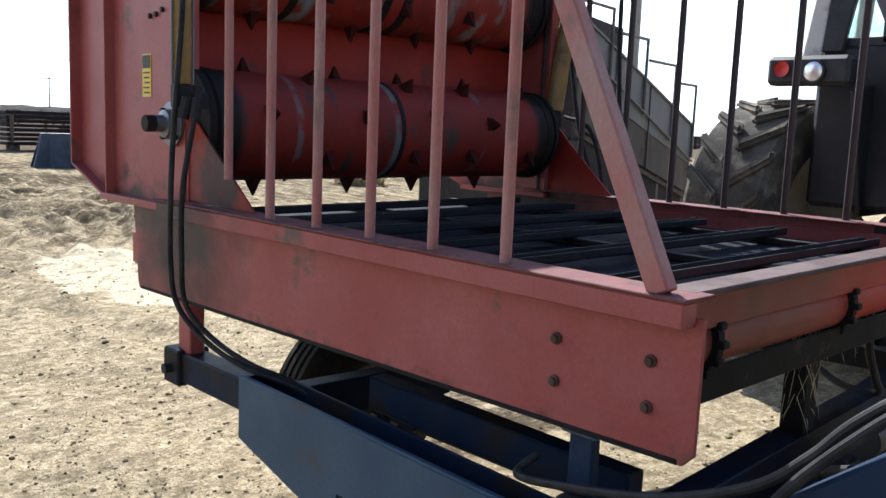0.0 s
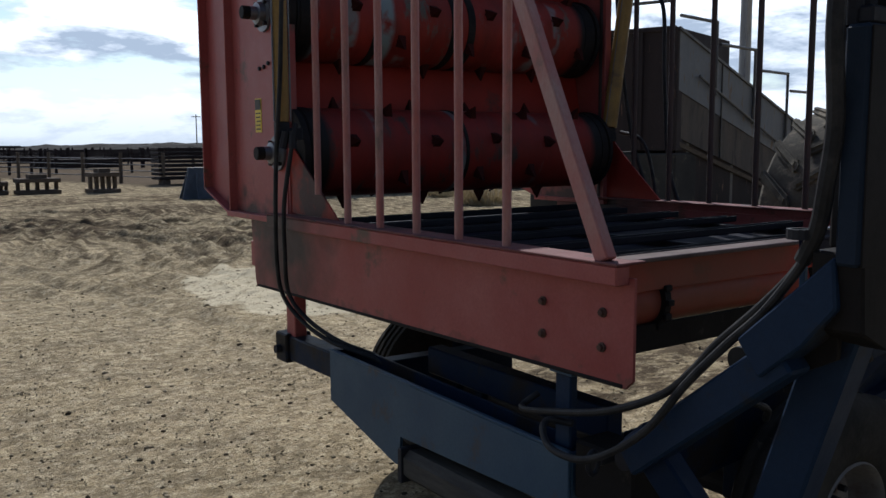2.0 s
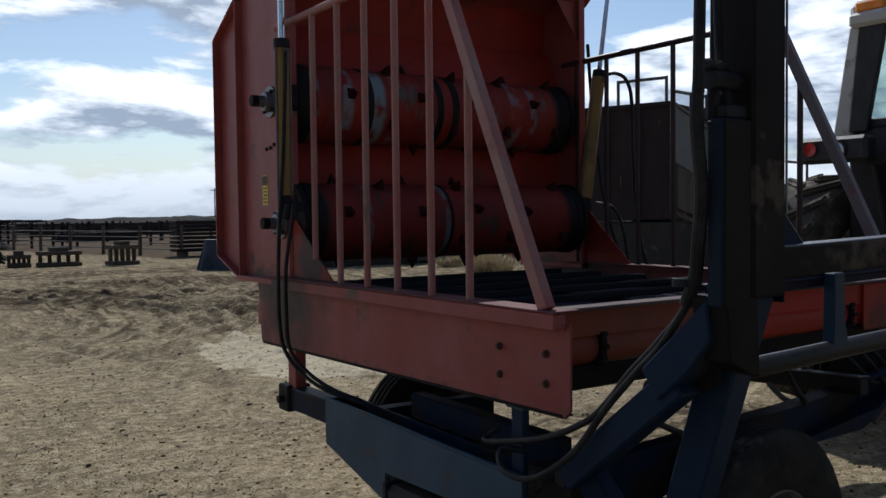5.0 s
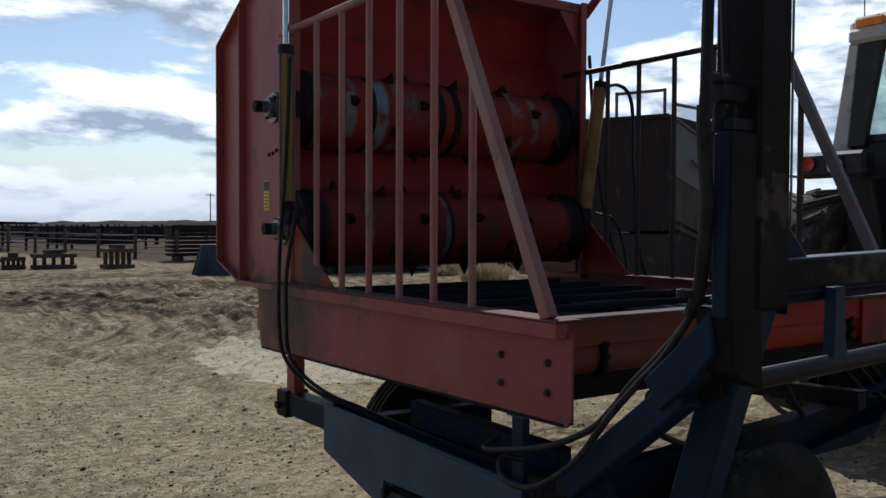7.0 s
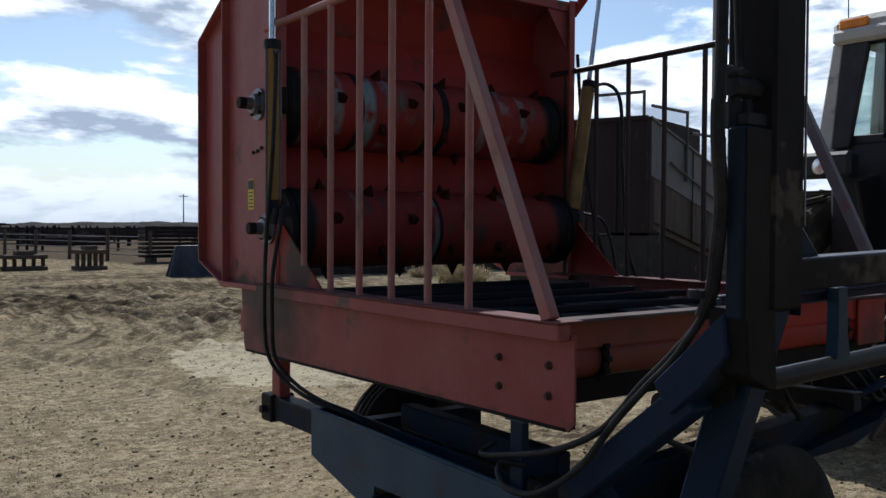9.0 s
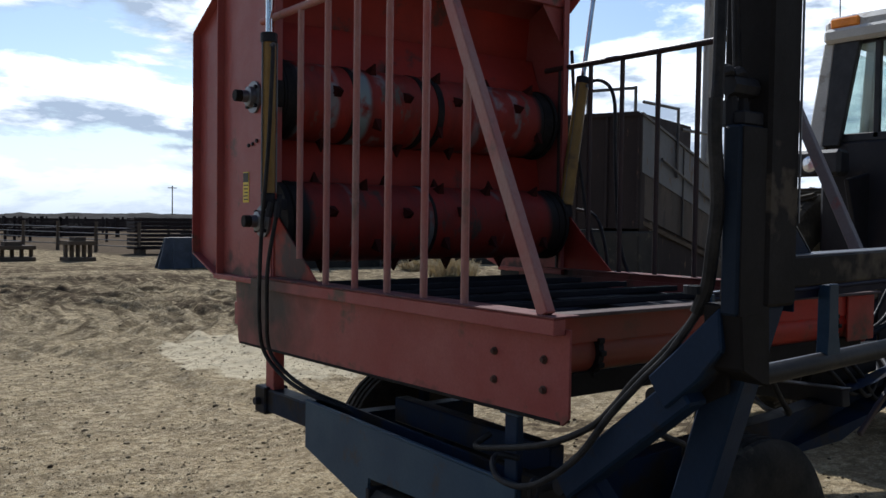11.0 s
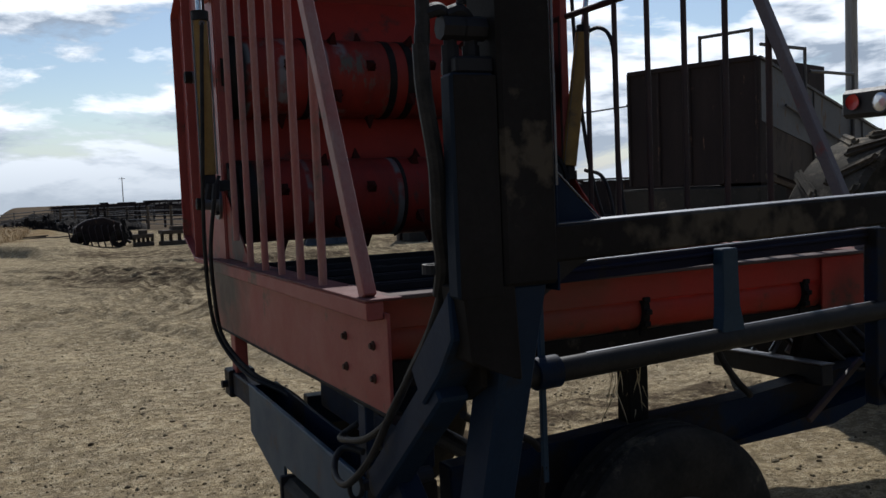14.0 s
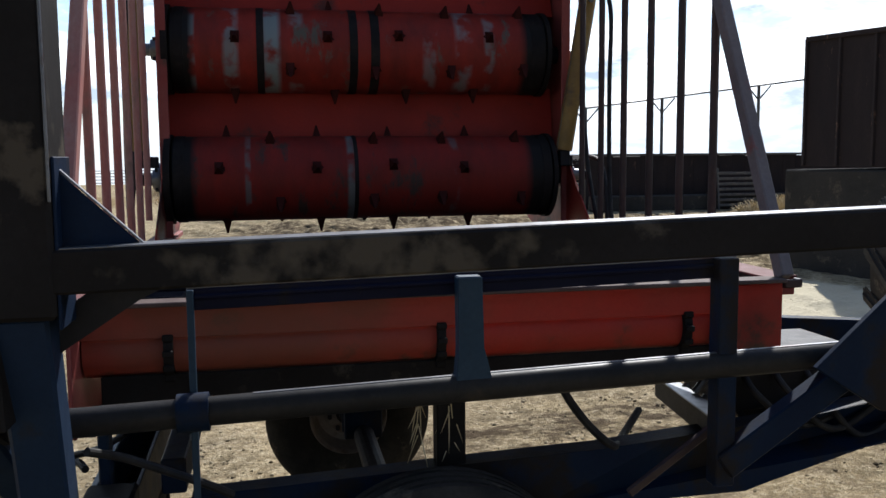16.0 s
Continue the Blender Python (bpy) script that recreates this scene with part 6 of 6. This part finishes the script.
panels = thing("gate_stack", (12.5, 41, 0), "stack of dark rusty steel gate panels on blocks", "panels")
for k in range(8):
    part("gate_panel", box(11.3, 18, 40.2 + 0.02 * k, 41.5, 0.25 + k * 0.2, 0.38 + k * 0.2, 0.02), BIN, panels)
for x in (11.6, 14, 17):
    part("support_block", box(x, x + 0.25, 40.3, 41.4, 0, 0.25, 0.02), WOOD, panels)

# far pens: rows of rails, posts and low dark heaps up to the horizon
r = random.Random(21)
fv, ff = [], []


def slab(x0, x1, y0, y1, z0, z1):
    i = len(fv)
    fv.extend([(x0, y0, z0), (x1, y0, z0), (x1, y1, z0), (x0, y1, z0), (x0, y0, z1), (x1, y0, z1), (x1, y1, z1), (x0, y1, z1)])
    ff.extend([(i, i + 1, i + 5, i + 4), (i + 1, i + 2, i + 6, i + 5), (i + 2, i + 3, i + 7, i + 6), (i + 3, i, i + 4, i + 7), (i + 4, i + 5, i + 6, i + 7)])


for y in range(62, 330, 14):
    for z in (0.5, 0.9, 1.3):
        slab(2 + 0.02 * y, 190, y, y + 0.08, z, z + 0.08)
    for k in range(70):
        x = r.uniform(2 + 0.02 * y, 190)
        slab(x, x + 0.16, y, y + 0.16, 0, 1.7)
    for k in range(6):
        x = r.uniform(3 + 0.02 * y, 190)
        slab(x, x + r.uniform(2, 9), y + 3, y + 5, 0, r.uniform(0.3, 0.8) if y < 140 else r.uniform(0.8, 2.2))
pm = bpy.data.meshes.new("far_pens")
pm.from_pydata(fv, [], ff)
pm.materials.append(BIN)
tagged(new("far_pens", pm), "far rows of dark cattle pens, rails and feed bunks", "pens", kind="stuff")


def heap(name, centre, size, label, mat, seed, lumps=0.25):
    b = bmesh.new()
    nx, ny = 60, 16
    grid = []
    for j in range(ny + 1):
        row = []
        for i in range(nx + 1):
            u, v = i / nx * 2 - 1, j / ny * 2 - 1
            x, y = centre[0] + u * size[0], centre[1] + v * size[1]
            h = max(0, 1 - u * u) ** 0.6 * max(0, 1 - v * v) ** 0.6
            h *= 1 + lumps * 2 * noise.noise((u * 5 + seed, v * 3, seed)) + lumps * noise.noise((u * 17 + seed, v * 9, 2))
            row.append(b.verts.new((x, y, size[2] * h - 0.05)))
        grid.append(row)
    for j in range(ny):
        for i in range(nx):
            b.faces.new((grid[j][i], grid[j][i + 1], grid[j + 1][i + 1], grid[j + 1][i]))
    return tagged(part(name, b, mat, None), label, "heap", kind="structure")


heap("manure_mound", (45, 150, 0), (34, 14, 2.3), "long dark manure mound beyond the pens", MOUND, 4, 0.1)
heap("manure_mound", (120, 300, 0), (110, 18, 2.6), "long dark manure mound beyond the pens", MOUND, 9, 0.12)
heap("rubble_pile", (3.2, 62, 0), (4, 2, 0.9), "low dark pile of scrap and rubble", MOUND, 6, 0.22)
heap("scrap_heap", (2.7, 44, 0), (1.6, 0.9, 0.95), "dark tangled heap of rusty scrap in the yard", MOUND, 13, 0.5)
heap("scrap_heap", (-0.2, 58, 0), (3.0, 1.2, 0.8), "dark tangled heap of rusty scrap in the yard", MOUND, 17, 0.5)

heap("scrap_heap", (3.8, 93, 0), (7.0, 3.0, 1.1), "dark tangled heap of rusty scrap behind the pipe fence", MOUND, 23, 0.25)

pf = thing("pipe_fence", (-8, 86, -0.45), "long dark pipe-rail fence along the dirt road", "fence")


def fence_at(x):
    y = 86 - 0.25 * max(0.0, x + 8)
    return Vector((x, y, land(x, y)))


for k in range(17):
    foot = fence_at(-16.2 + k * 1.65)
    stout = k % 4 == 0
    part("pipe_post", rod(foot - Vector((0, 0, 0.1)), foot + Vector((0, 0, 1.56 if stout else 1.46)), 0.09 if stout else 0.04, seg=8), PIPE_DARK, pf)
for z in (0.3, 0.6, 0.9, 1.2, 1.45):
    for k in range(6):
        p, q = fence_at(-16.2 + k * 4.4), fence_at(-16.2 + (k + 1) * 4.4)
        part("pipe_rail", rod(p + Vector((0, 0, z)), q + Vector((0, 0, z)), 0.035, seg=6), GALV if z > 1.4 else PIPE_DARK, pf)
p = fence_at(-16.35)
part("end_post", box(p.x - 0.2, p.x + 0.15, p.y - 0.15, p.y + 0.15, p.z - 0.1, p.z + 1.55, 0.03), PIPE_DARK, pf)
p = fence_at(-7.9)
part("gate_post", box(p.x - 0.5, p.x + 0.45, p.y - 0.25, p.y + 0.2, p.z - 0.1, p.z + 1.8, 0.04), WOOD_Z, pf)
p = fence_at(-3.9)
for dx in (-0.55, 0.55):
    part("gate_frame_post", box(p.x + dx - 0.09, p.x + dx + 0.09, p.y - 0.1, p.y + 0.1, p.z - 0.1, p.z + 1.75, 0.02), PIPE_DARK, pf)
part("gate_frame_top", box(p.x - 0.64, p.x + 0.64, p.y - 0.06, p.y + 0.06, p.z + 1.75, p.z + 1.85, 0.02), PIPE_DARK, pf)
p = fence_at(-11.7) + Vector((0, -0.2, 0.62))
weed = thing("tumbleweed", (p.x, p.y, p.z - 0.55), "round dark dried tumbleweed caught on the pipe fence", "weed")
wr = random.Random(8)
twigs = bmesh.new()
for k in range(170):
    d = Vector((wr.gauss(0, 1), wr.gauss(0, 0.8), wr.gauss(0, 1))).normalized()
    e = (d + Vector((wr.gauss(0, 0.6), wr.gauss(0, 0.6), wr.gauss(0, 0.6)))).normalized()
    bar(p + d * 0.08, p + e * wr.uniform(0.45, 0.68), 0.035, 0.035, 0.0, bm=twigs)
part("twig_ball", twigs, PIPE_DARK, weed)

for k, (x, y, h) in enumerate(((60, 170, 8), (26, 260, 9), (110, 240, 9))):
    up = thing("utility_pole", (x, y, 0), "distant dark wooden utility pole", "pole", "utility poles")
    part("pole_shaft", rod((x, y, 0), (x, y, h), 0.14, 0.1, seg=8), WOOD_Z, up)
    part("cross_arm", box(x - 0.9, x + 0.9, y - 0.06, y + 0.06, h - 0.5, h - 0.36, 0.01), WOOD_Z, up)

ring = thing("hay_feeder", (-16.4, 62, -0.17), "yellow pipe hay feeder ring beside the road", "feeder")
for z in (0.1, 0.6, 1.1):
    part("feeder_ring", tube([(-16.4 + 2.2 * math.cos(a * 0.5236), 62 + 2.2 * math.sin(a * 0.5236), z - 0.17) for a in range(13)], 0.05, 6, 3), CREAM_PIPE, ring)
for k in range(14):
    a = k * 0.4488
    part("feeder_bar", rod((-16.4 + 2.2 * math.cos(a), 62 + 2.2 * math.sin(a), -0.17), (-16.4 + 2.2 * math.cos(a + 0.1), 62 + 2.2 * math.sin(a + 0.1), 1.33), 0.04, seg=6), CREAM_PIPE, ring)

# wisps of straw caught under the rack and on the support post
sv, sf = [], []
sr = random.Random(31)
for k in range(90):
    if k < 60:
        x, y, z = sr.uniform(1.02, 1.45), sr.uniform(0.18, 0.3), 1.285
    else:
        x, y, z = 1.10 + sr.choice((-0.052, 0.052)), sr.uniform(0.2, 0.28), sr.uniform(0.95, 1.27)
    n = sr.uniform(0.05, 0.17)
    dx, dy = sr.uniform(-0.05, 0.05), sr.uniform(-0.04, 0.04)
    i0 = len(sv)
    sv += [(x - 0.002, y, z), (x + 0.002, y, z), (x + dx * 0.6 + 0.002, y + dy, z - n * 0.6), (x + dx * 0.6 - 0.002, y + dy, z - n * 0.6), (x + dx, y + dy * 1.4, z - n)]
    sf += [(i0, i0 + 1, i0 + 2, i0 + 3), (i0 + 3, i0 + 2, i0 + 4)]
sm = bpy.data.meshes.new("hanging_straw")
sm.from_pydata(sv, [], sf)
sm.materials.append(STRAW)
tagged(new("hanging_straw", sm), "loose straw wisps hanging from the wagon frame", "straw", kind="stuff")
